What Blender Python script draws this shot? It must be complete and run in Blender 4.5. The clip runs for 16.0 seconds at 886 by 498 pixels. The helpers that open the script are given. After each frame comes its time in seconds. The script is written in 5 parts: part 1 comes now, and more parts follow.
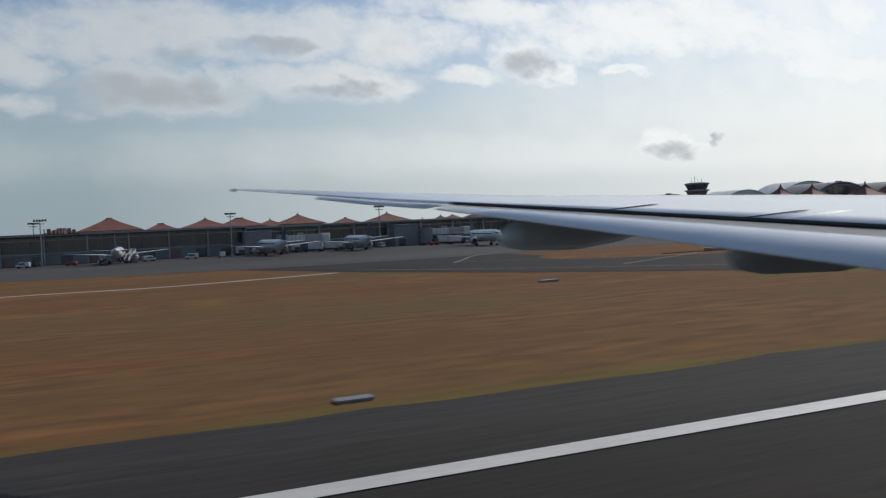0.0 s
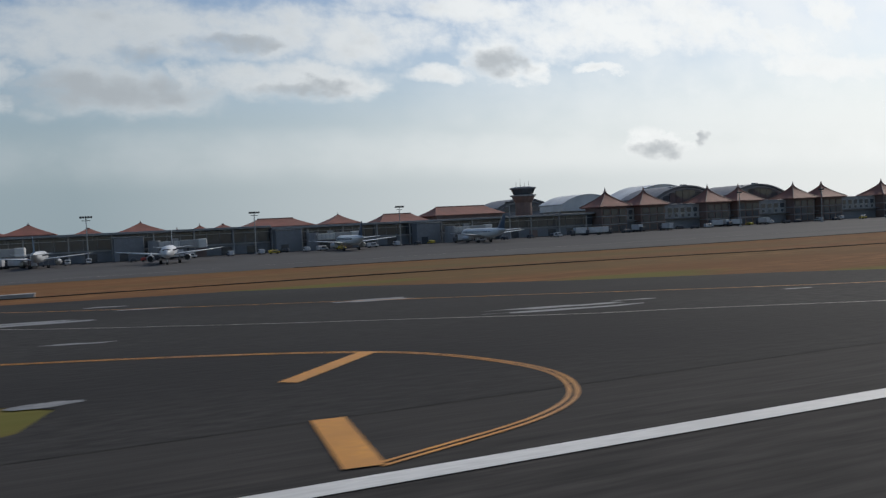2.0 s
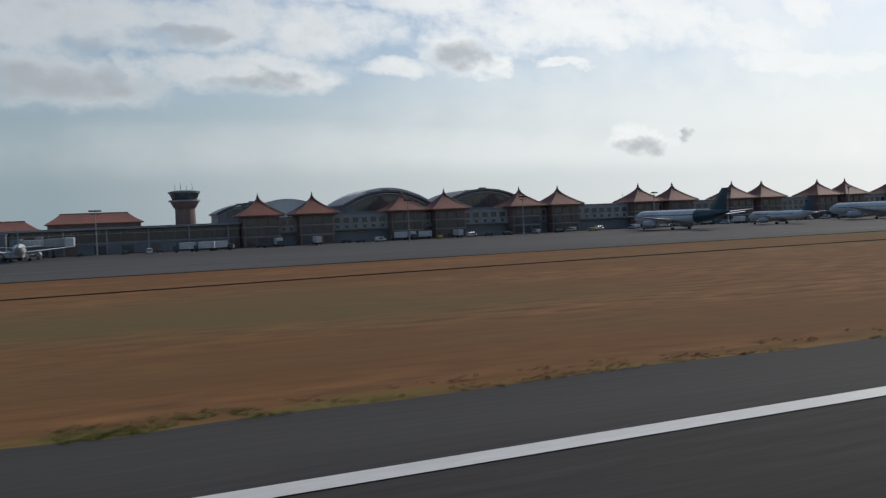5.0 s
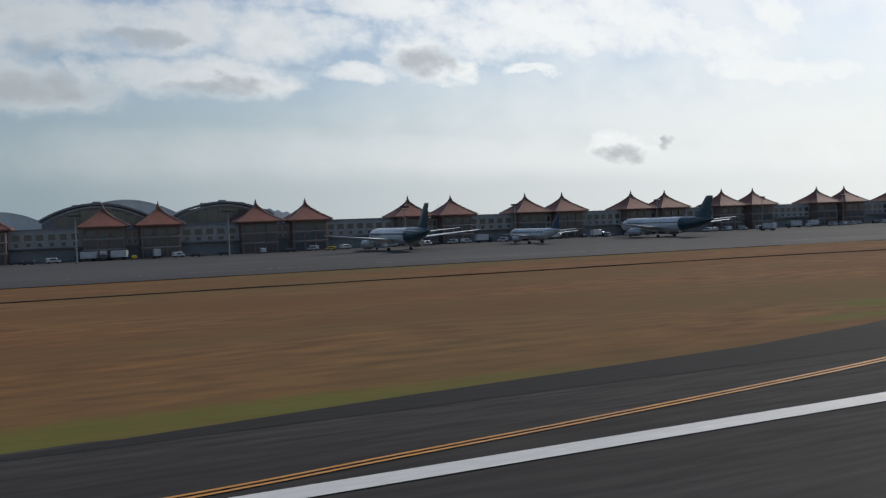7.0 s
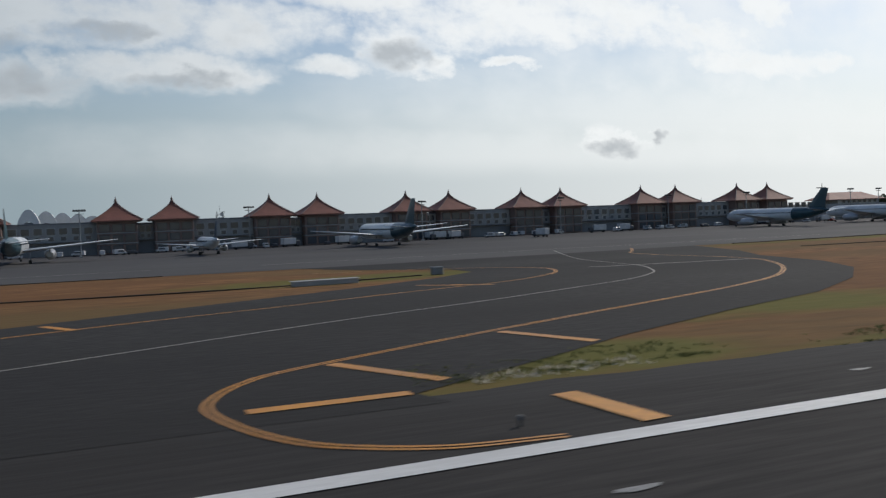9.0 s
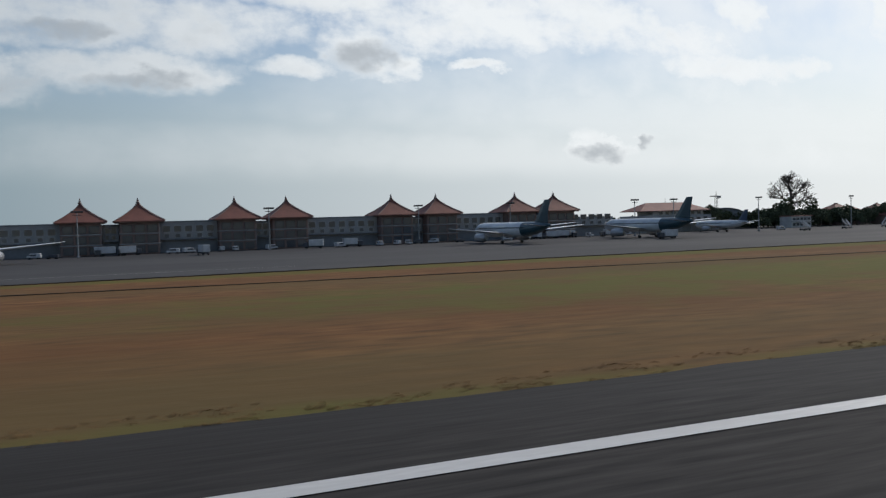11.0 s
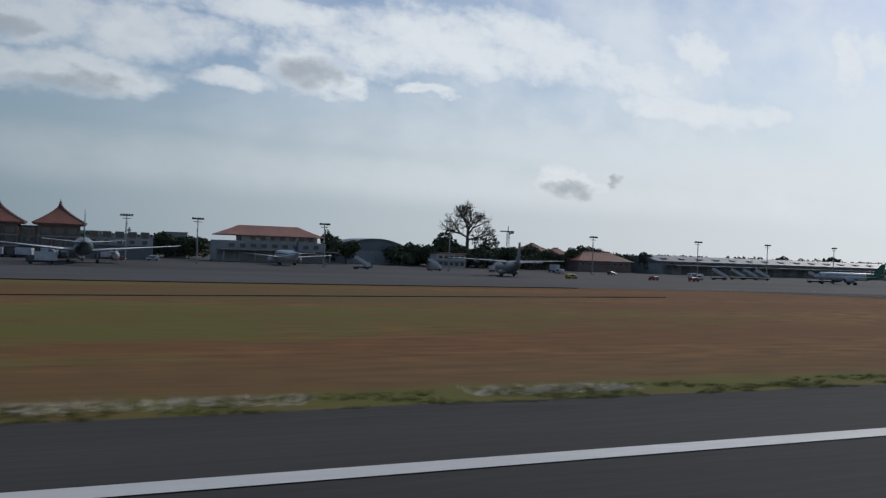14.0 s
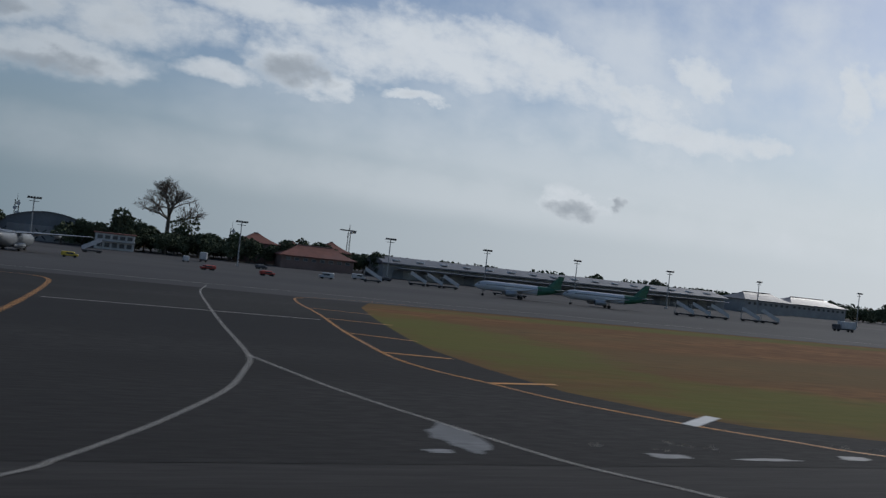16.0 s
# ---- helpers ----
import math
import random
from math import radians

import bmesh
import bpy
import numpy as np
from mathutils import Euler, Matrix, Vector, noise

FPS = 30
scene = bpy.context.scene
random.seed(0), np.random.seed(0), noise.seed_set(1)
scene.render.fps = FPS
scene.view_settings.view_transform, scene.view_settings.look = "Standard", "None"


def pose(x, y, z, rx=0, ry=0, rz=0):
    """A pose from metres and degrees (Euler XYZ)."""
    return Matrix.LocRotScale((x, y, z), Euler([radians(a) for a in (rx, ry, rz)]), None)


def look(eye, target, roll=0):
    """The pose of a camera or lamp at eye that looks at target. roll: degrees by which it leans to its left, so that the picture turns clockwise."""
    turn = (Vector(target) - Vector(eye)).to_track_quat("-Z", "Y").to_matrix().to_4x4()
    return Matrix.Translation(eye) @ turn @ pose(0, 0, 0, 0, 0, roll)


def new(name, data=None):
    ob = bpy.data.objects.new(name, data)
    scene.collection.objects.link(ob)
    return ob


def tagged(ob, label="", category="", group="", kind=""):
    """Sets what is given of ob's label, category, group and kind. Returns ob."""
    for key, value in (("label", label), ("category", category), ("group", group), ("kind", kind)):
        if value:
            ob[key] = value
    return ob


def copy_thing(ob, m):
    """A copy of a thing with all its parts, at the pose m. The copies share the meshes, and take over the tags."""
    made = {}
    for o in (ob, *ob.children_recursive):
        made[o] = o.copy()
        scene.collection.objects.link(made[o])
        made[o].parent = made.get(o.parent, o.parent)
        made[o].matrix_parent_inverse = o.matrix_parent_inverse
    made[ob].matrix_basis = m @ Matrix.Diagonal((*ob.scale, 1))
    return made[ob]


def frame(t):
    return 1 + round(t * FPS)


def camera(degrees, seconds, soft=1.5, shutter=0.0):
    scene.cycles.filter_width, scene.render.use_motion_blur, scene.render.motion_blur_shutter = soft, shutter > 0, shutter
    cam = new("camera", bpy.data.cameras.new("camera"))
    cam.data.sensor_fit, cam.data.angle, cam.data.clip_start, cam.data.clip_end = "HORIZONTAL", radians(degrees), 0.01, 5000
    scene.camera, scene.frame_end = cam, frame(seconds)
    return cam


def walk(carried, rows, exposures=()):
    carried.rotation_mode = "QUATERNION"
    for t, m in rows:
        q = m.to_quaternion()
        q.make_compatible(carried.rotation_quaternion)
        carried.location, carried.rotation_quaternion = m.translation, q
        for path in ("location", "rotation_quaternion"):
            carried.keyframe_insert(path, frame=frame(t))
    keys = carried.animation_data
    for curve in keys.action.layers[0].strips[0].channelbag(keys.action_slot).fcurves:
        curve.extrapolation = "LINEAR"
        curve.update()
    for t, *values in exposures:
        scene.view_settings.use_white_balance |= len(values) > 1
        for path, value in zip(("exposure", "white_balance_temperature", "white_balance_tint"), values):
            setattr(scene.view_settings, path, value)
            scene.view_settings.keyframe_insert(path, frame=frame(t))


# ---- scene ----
from mathutils import geometry

# A runway and an airport seen across it. All lengths below are in metres of the
# plan; SIZE brings the plan down so that the fast roll stays within the camera's pace.
SIZE = 0.49

ROWS = [
    # seconds, along the runway, height, yaw, pitch, roll
    (0.0, 0.0, 6.1, -22.74, -1.70, 2.68), (0.5, 28.05, 6.1, -22.69, -1.83, 2.85), (1.0, 56.14, 6.1, -22.85, -1.64, 2.60),
    (1.5, 84.3, 6.1, -23.01, -1.57, 2.77), (2.0, 112.55, 6.1, -22.87, -1.75, 2.80), (2.5, 140.91, 6.1, -22.82, -1.85, 2.56),
    (3.0, 169.4, 6.1, -22.70, -1.88, 2.40), (3.5, 198.05, 6.1, -22.58, -2.19, 2.85), (4.0, 226.88, 6.1, -22.55, -2.32, 2.45),
    (5.25, 299.8, 6.1, -22.9, -2.0, 2.4), (6.5, 374.55, 6.1, -23.21, -1.67, 2.36), (7.0, 404.95, 6.1, -23.35, -1.66, 2.20),
    (7.5, 435.69, 6.1, -23.47, -1.70, 2.60), (8.0, 466.79, 6.1, -23.18, -1.79, 2.05), (8.5, 498.27, 6.1, -23.02, -1.87, 1.96),
    (9.0, 530.17, 6.1, -22.90, -2.01, 2.15), (9.5, 562.5, 6.1, -22.80, -1.94, 2.17), (10.75, 645.6, 6.1, -22.95, -1.8, 1.8),
    (12.0, 731.43, 6.1, -23.18, -1.62, 1.25), (12.5, 766.83, 6.1, -23.49, -1.42, 0.65), (13.0, 802.83, 5.88, -23.92, -0.85, -0.40),
    (13.5, 839.44, 5.60, -23.86, -0.55, -1.50), (14.0, 876.69, 5.38, -23.72, 0.13, -2.08), (14.5, 914.61, 5.30, -23.80, 0.81, -2.56),
    (15.0, 953.2, 5.49, -23.68, 0.99, -4.82), (15.5, 992.5, 5.97, -23.63, 1.11, -5.42), (16.0, 1032.54, 6.69, -22.63, 0.96, -6.21),
]
cam = camera(55.8, 16.0, soft=1.3, shutter=0.12)
walk(cam, [(t, pose(x * SIZE, 0, z * SIZE, 90 + p, r, a)) for t, x, z, a, p, r in ROWS],
     [(0.0, 0.1, 6450, 10), (9.5, 0.1, 6400, 10), (12.5, -0.02, 6200, 10), (14.5, -0.24, 6050, 10), (16.0, -0.40, 6000, 10)])

# ---- light ----
SUN_AZ, SUN_EL = 66.0, 36.0      # degrees from +y towards +x, and above the horizon
world = bpy.data.worlds.new("sky")
scene.world = world
world.use_nodes = True
wn = world.node_tree.nodes
sky = wn.new("ShaderNodeTexSky")
sky.sky_type = "NISHITA"
sky.sun_disc = False
sky.sun_elevation, sky.sun_rotation = radians(SUN_EL), radians(SUN_AZ)
sky.air_density, sky.dust_density, sky.ozone_density = 1.0, 0.9, 1.0
world.node_tree.links.new(sky.outputs[0], wn["Background"].inputs[0])
wn["Background"].inputs[1].default_value = 0.085

sun = new("sun", bpy.data.lights.new("sun", "SUN"))
sun.data.energy, sun.data.angle, sun.data.color = 2.05, radians(0.6), (1.0, 0.94, 0.84)
az, el = radians(SUN_AZ), radians(SUN_EL)
sun.matrix_world = look((0, 0, 0), (-math.sin(az) * math.cos(el), -math.cos(az) * math.cos(el), -math.sin(el)))
sun.location = (0, 0, 300)


# ---- materials ----
def material(name, one, two, scale=1.0, rough=0.7, metal=0.0, bump=0.0, stretch=(1, 1, 1), wear=None, fine=None, spec=0.5):
    """Two colours mixed by a coarse and a fine noise, with relief; wear: a third colour in broad stains."""
    m = bpy.data.materials.new(name)
    m.use_nodes = True
    n, l = m.node_tree.nodes, m.node_tree.links
    bsdf = n["Principled BSDF"]
    bsdf.inputs["Roughness"].default_value, bsdf.inputs["Metallic"].default_value = rough, metal
    bsdf.inputs["Specular IOR Level"].default_value = spec
    co, mp = n.new("ShaderNodeTexCoord"), n.new("ShaderNodeMapping")
    mp.inputs["Scale"].default_value = stretch
    l.new(co.outputs["Object"], mp.inputs[0])

    def noisy(sc, detail):
        t = n.new("ShaderNodeTexNoise")
        t.inputs["Scale"].default_value, t.inputs["Detail"].default_value = sc, detail
        l.new(mp.outputs[0], t.inputs["Vector"])
        return t.outputs["Fac"]

    def ramp(fac, lo, hi):
        r = n.new("ShaderNodeMapRange")
        r.inputs["From Min"].default_value, r.inputs["From Max"].default_value = lo, hi
        l.new(fac, r.inputs["Value"])
        return r.outputs[0]

    def mix(fac, a, b):
        x = n.new("ShaderNodeMix")
        x.data_type = "RGBA"
        for sock, val in ((0, fac), (6, a), (7, b)):
            if isinstance(val, tuple):
                x.inputs[sock].default_value = (*val, 1)
            else:
                l.new(val, x.inputs[sock])
        return x.outputs[2]

    small = noisy(fine or scale * 7, 5)
    col = mix(ramp(small, 0.3, 0.7), one, two)
    col2 = mix(ramp(noisy(scale, 3), 0.35, 0.65), col, tuple(0.5 * (a + b) * 0.8 for a, b in zip(one, two)))
    if wear:
        col2 = mix(ramp(noisy(scale * 0.35, 4), 0.47, 0.68), col2, wear)
    l.new(col2, bsdf.inputs["Base Color"])
    if bump:
        b = n.new("ShaderNodeBump")
        b.inputs["Strength"].default_value, b.inputs["Distance"].default_value = bump, 0.05
        l.new(small, b.inputs["Height"])
        l.new(b.outputs[0], bsdf.inputs["Normal"])
    return m


GRASS = material("dry_grass", (0.285, 0.142, 0.060), (0.105, 0.058, 0.032), 0.07, 0.95, 0, 0.9, (0.32, 1, 1), (0.135, 0.098, 0.045), 0.8, 0.05)
GREENER = [  # greener ground: x, y, half length, half width
    (68, 61, 13, 5), (83, 50, 12, 5), (98, 40, 11, 4), (106, 33, 7, 4), (130, 95, 22, 4), (158, 69, 15, 6), (180, 53, 14, 5), (215, 38, 26, 4), (447, 34.5, 7, 1.6), (456, 38.5, 9, 2.4), (468, 42.5, 10, 3), (482, 48, 13, 3.6), (500, 54, 16, 4.5), (560, 94, 24, 9), (550, 30, 9, 4), (572, 40, 14, 5),
    (800, 67, 140, 22), (860, 54, 45, 9), (835, 40, 45, 4), (925, 28.5, 60, 2.6), (780, 128, 170, 8), (1010, 50, 7, 15), (1001, 33, 10, 4), (402, 28.5, 22, 2.4), (590, 28.3, 22, 2.2), (1075, 40, 15, 9), (1066, 75, 10, 32), (1130, 30, 60, 6), (1130, 114, 60, 7)]


def green_up(m):
    """Mixes a soft green into the dry grass: in the damp spots listed and along the shoulder's edge."""
    n, l = m.node_tree.nodes, m.node_tree.links
    bsdf = n["Principled BSDF"]
    old = bsdf.inputs["Base Color"].links[0].from_socket

    def op(kind, a, b=None, c=None):
        x = n.new("ShaderNodeMath")
        x.operation = kind
        for sock, val in enumerate((a, b, c)):
            if isinstance(val, (int, float)):
                x.inputs[sock].default_value = val
            elif val is not None:
                l.new(val, x.inputs[sock])
        return x.outputs[0]

    co, xyz, t = n.new("ShaderNodeTexCoord"), n.new("ShaderNodeSeparateXYZ"), n.new("ShaderNodeTexNoise")
    l.new(co.outputs["Object"], xyz.inputs[0])
    l.new(co.outputs["Object"], t.inputs["Vector"])
    t.inputs["Scale"].default_value, t.inputs["Detail"].default_value = 0.16, 6
    edge = op("MULTIPLY_ADD", xyz.outputs[1], 1 / 2.2, -26.8 / 2.2)
    best = op("SUBTRACT", 0.25, op("MULTIPLY", edge, edge))
    for x0, y0, a, c in GREENER:
        du, dv = op("MULTIPLY_ADD", xyz.outputs[0], 1 / a, -x0 / a), op("MULTIPLY_ADD", xyz.outputs[1], 1 / c, -y0 / c)
        best = op("MAXIMUM", best, op("SUBTRACT", 1.0, op("ADD", op("MULTIPLY", du, du), op("MULTIPLY", dv, dv))))
    r = n.new("ShaderNodeMapRange")
    r.interpolation_type = "SMOOTHSTEP"
    r.inputs["From Min"].default_value, r.inputs["From Max"].default_value, r.inputs["To Max"].default_value = -0.4, 0.9, 0.78
    l.new(op("ADD", op("MAXIMUM", best, -1.5), op("MULTIPLY_ADD", t.outputs["Fac"], 2.4, -1.2)), r.inputs["Value"])
    x = n.new("ShaderNodeMix")
    x.data_type = "RGBA"
    x.inputs[7].default_value = (0.122, 0.128, 0.034, 1)
    l.new(r.outputs[0], x.inputs[0])
    l.new(old, x.inputs[6])
    l.new(x.outputs[2], bsdf.inputs["Base Color"])


green_up(GRASS)
ASPHALT = material("asphalt", (0.030, 0.029, 0.028), (0.066, 0.061, 0.057), 0.09, 0.9, 0, 0.4, (0.12, 1, 1), (0.072, 0.069, 0.066), 2.2, 0.08)
TAXIWAY = material("old_asphalt", (0.032, 0.031, 0.030), (0.058, 0.055, 0.052), 0.06, 0.9, 0, 0.4, (0.4, 1, 1), (0.030, 0.029, 0.029), 2.2, 0.08)
CONCRETE = material("apron_concrete", (0.105, 0.100, 0.098), (0.078, 0.075, 0.075), 0.03, 0.85, 0, 0.1, (0.5, 1, 1), (0.062, 0.060, 0.061), 0.6, 0.1)
WORN_PATCH = material("worn_patch", (0.19, 0.19, 0.19), (0.07, 0.07, 0.07), 0.5, 0.6, 0, 0.1, (0.5, 1, 1))
PATCH = material("pale_patch", (0.30, 0.295, 0.29), (0.12, 0.12, 0.12), 0.9, 0.6, 0, 0.1)
WHITE_LINE = material("white_paint", (0.74, 0.73, 0.70), (0.56, 0.55, 0.53), 0.25, 0.6, 0, 0.1, (0.4, 2, 1), (0.52, 0.51, 0.49), 3.0)
FADED_LINE = material("faded_paint", (0.45, 0.42, 0.36), (0.32, 0.30, 0.27), 0.3, 0.6, 0, 0.1)
YELLOW_LINE = material("yellow_paint", (0.66, 0.29, 0.03), (0.50, 0.21, 0.03), 0.4, 0.6, 0, 0.1, (1, 1, 1), (0.44, 0.20, 0.05), 3.0)
DITCH = material("wet_soil", (0.035, 0.028, 0.02), (0.05, 0.04, 0.028), 0.3, 0.9)
ROOF = material("red_tiles", (0.27, 0.10, 0.068), (0.19, 0.075, 0.055), 0.25, 0.75, 0, 0.3, (1, 1, 1), (0.18, 0.085, 0.068), 2.0)
ROOF_PALE = material("pale_red_tiles", (0.36, 0.17, 0.13), (0.27, 0.125, 0.10), 0.2, 0.75, 0, 0.3)
ROOF_GREY = material("grey_sheet_roof", (0.20, 0.20, 0.21), (0.14, 0.14, 0.15), 0.2, 0.5, 0.2, 0.1)
ROOF_WHITE = material("white_membrane", (0.78, 0.78, 0.77), (0.68, 0.68, 0.67), 0.1, 0.5)
WALL_DARK = material("dark_cladding", (0.205, 0.215, 0.235), (0.165, 0.173, 0.190), 0.15, 0.5, 0, 0.05)
WALL_BROWN = material("brown_stone", (0.25, 0.165, 0.14), (0.19, 0.135, 0.118), 0.3, 0.8, 0, 0.2)
WALL_GREY = material("grey_render", (0.38, 0.375, 0.37), (0.30, 0.30, 0.295), 0.2, 0.85, 0, 0.1)
WALL_WHITE = material("white_render", (0.62, 0.61, 0.59), (0.52, 0.51, 0.50), 0.2, 0.8, 0, 0.1)
GLASS = material("dark_glass", (0.060, 0.070, 0.082), (0.085, 0.096, 0.108), 0.1, 0.12, 0, 0, spec=0.8)
STEEL = material("galvanised_steel", (0.34, 0.35, 0.36), (0.26, 0.27, 0.28), 0.5, 0.45, 0.6)
DARK_STEEL = material("dark_steel", (0.06, 0.062, 0.065), (0.045, 0.046, 0.05), 0.5, 0.5, 0.3)
PLANE_WHITE = material("aircraft_white", (0.64, 0.66, 0.68), (0.56, 0.58, 0.60), 0.15, 0.3, 0, 0)
PLANE_BLUE = material("aircraft_blue", (0.02, 0.05, 0.10), (0.03, 0.07, 0.13), 0.2, 0.3)
PLANE_TEAL = material("aircraft_teal", (0.022, 0.060, 0.082), (0.030, 0.080, 0.100), 0.2, 0.3)
PLANE_GREEN = material("aircraft_green", (0.03, 0.12, 0.07), (0.04, 0.15, 0.09), 0.2, 0.3)
PLANE_GREY = material("aircraft_grey", (0.22, 0.23, 0.24), (0.17, 0.18, 0.19), 0.2, 0.4)
ENGINE = material("engine_cowl", (0.45, 0.46, 0.48), (0.34, 0.35, 0.37), 0.5, 0.3, 0.4)
TYRE = material("rubber", (0.02, 0.02, 0.02), (0.03, 0.03, 0.03), 2, 0.9)
WING_SKIN = material("wing_skin", (0.80, 0.81, 0.82), (0.72, 0.73, 0.75), 0.12, 0.16, 0.15, 0.02, (0.4, 1.5, 1), (0.70, 0.72, 0.74), 2.0, 0.9)
WING_GREY = material("wing_grey", (0.56, 0.61, 0.65), (0.50, 0.54, 0.58), 0.25, 0.4, 0.1, 0.02)
SEAL = material("dark_seal", (0.02, 0.02, 0.022), (0.03, 0.03, 0.032), 1, 0.7)
LEAF = material("dark_leaves", (0.085, 0.105, 0.062), (0.115, 0.130, 0.078), 0.4, 0.9, 0, 0.4, spec=0.15)
BARK = material("pale_bark", (0.17, 0.14, 0.115), (0.11, 0.09, 0.075), 0.6, 0.9, 0, 0.4)
CAR_WHITE = material("white_car_paint", (0.58, 0.58, 0.59), (0.46, 0.46, 0.47), 0.5, 0.35)
CAR_RED = material("red_car_paint", (0.40, 0.05, 0.03), (0.30, 0.04, 0.03), 0.5, 0.4)
CAR_YELLOW = material("yellow_car_paint", (0.62, 0.45, 0.04), (0.52, 0.38, 0.04), 0.5, 0.4)
CAR_DARK = material("dark_car_paint", (0.05, 0.055, 0.07), (0.07, 0.075, 0.09), 0.5, 0.35)

# clouds: banks given as u, v, half width, half height on the deck, looking from (405, 0)
BANKS = [(-0.017, 0.238, 0.060, 0.026), (0.103, 0.244, 0.076, 0.023), (0.218, 0.236, 0.073, 0.024), (-0.061, 0.171, 0.083, 0.022), (0.008, 0.186, 0.017, 0.018),
         (0.125, 0.182, 0.085, 0.016), (0.182, 0.177, 0.050, 0.009), (0.410, 0.219, 0.044, 0.023), (0.337, 0.196, 0.045, 0.009), (0.449, 0.205, 0.024, 0.012),
         (-0.112, 0.230, 0.078, 0.028), (-0.201, 0.148, 0.022, 0.010), (-0.209, 0.196, 0.022, 0.018), (0.580, 0.206, 0.027, 0.005)]
BANKS_EAST = [(0.504, 0.252, 0.077, 0.022), (0.591, 0.269, 0.140, 0.032), (0.703, 0.292, 0.089, 0.029), (0.378, 0.280, 0.103, 0.016), (1.014, 0.308, 0.040, 0.027),
              (0.911, 0.260, 0.096, 0.023), (1.006, 0.226, 0.097, 0.017), (1.143, 0.231, 0.044, 0.010), (1.321, 0.338, 0.031, 0.039), (1.391, 0.363, 0.053, 0.021), (0.766, 0.288, 0.073, 0.020)]
BANKS_FAR = [(0.681, 0.115, 0.025, 0.018), (0.709, 0.095, 0.049, 0.016), (0.793, 0.111, 0.009, 0.008)]
SHADES = [(-0.083, 0.166, 0.090, 0.015), (-0.020, 0.168, 0.025, 0.016), (0.412, 0.214, 0.033, 0.016), (0.143, 0.173, 0.045, 0.009), (-0.037, 0.215, 0.030, 0.010), (0.072, 0.227, 0.037, 0.008)]
SHADES_FAR = [(0.712, 0.091, 0.040, 0.011), (0.793, 0.110, 0.008, 0.007)]
VEILS = [(0.869, 0.140, 0.40, 0.042), (0.253, 0.091, 0.08, 0.022), (1.7, 0.13, 0.4, 0.04), (0.62, 0.085, 0.7, 0.03)]


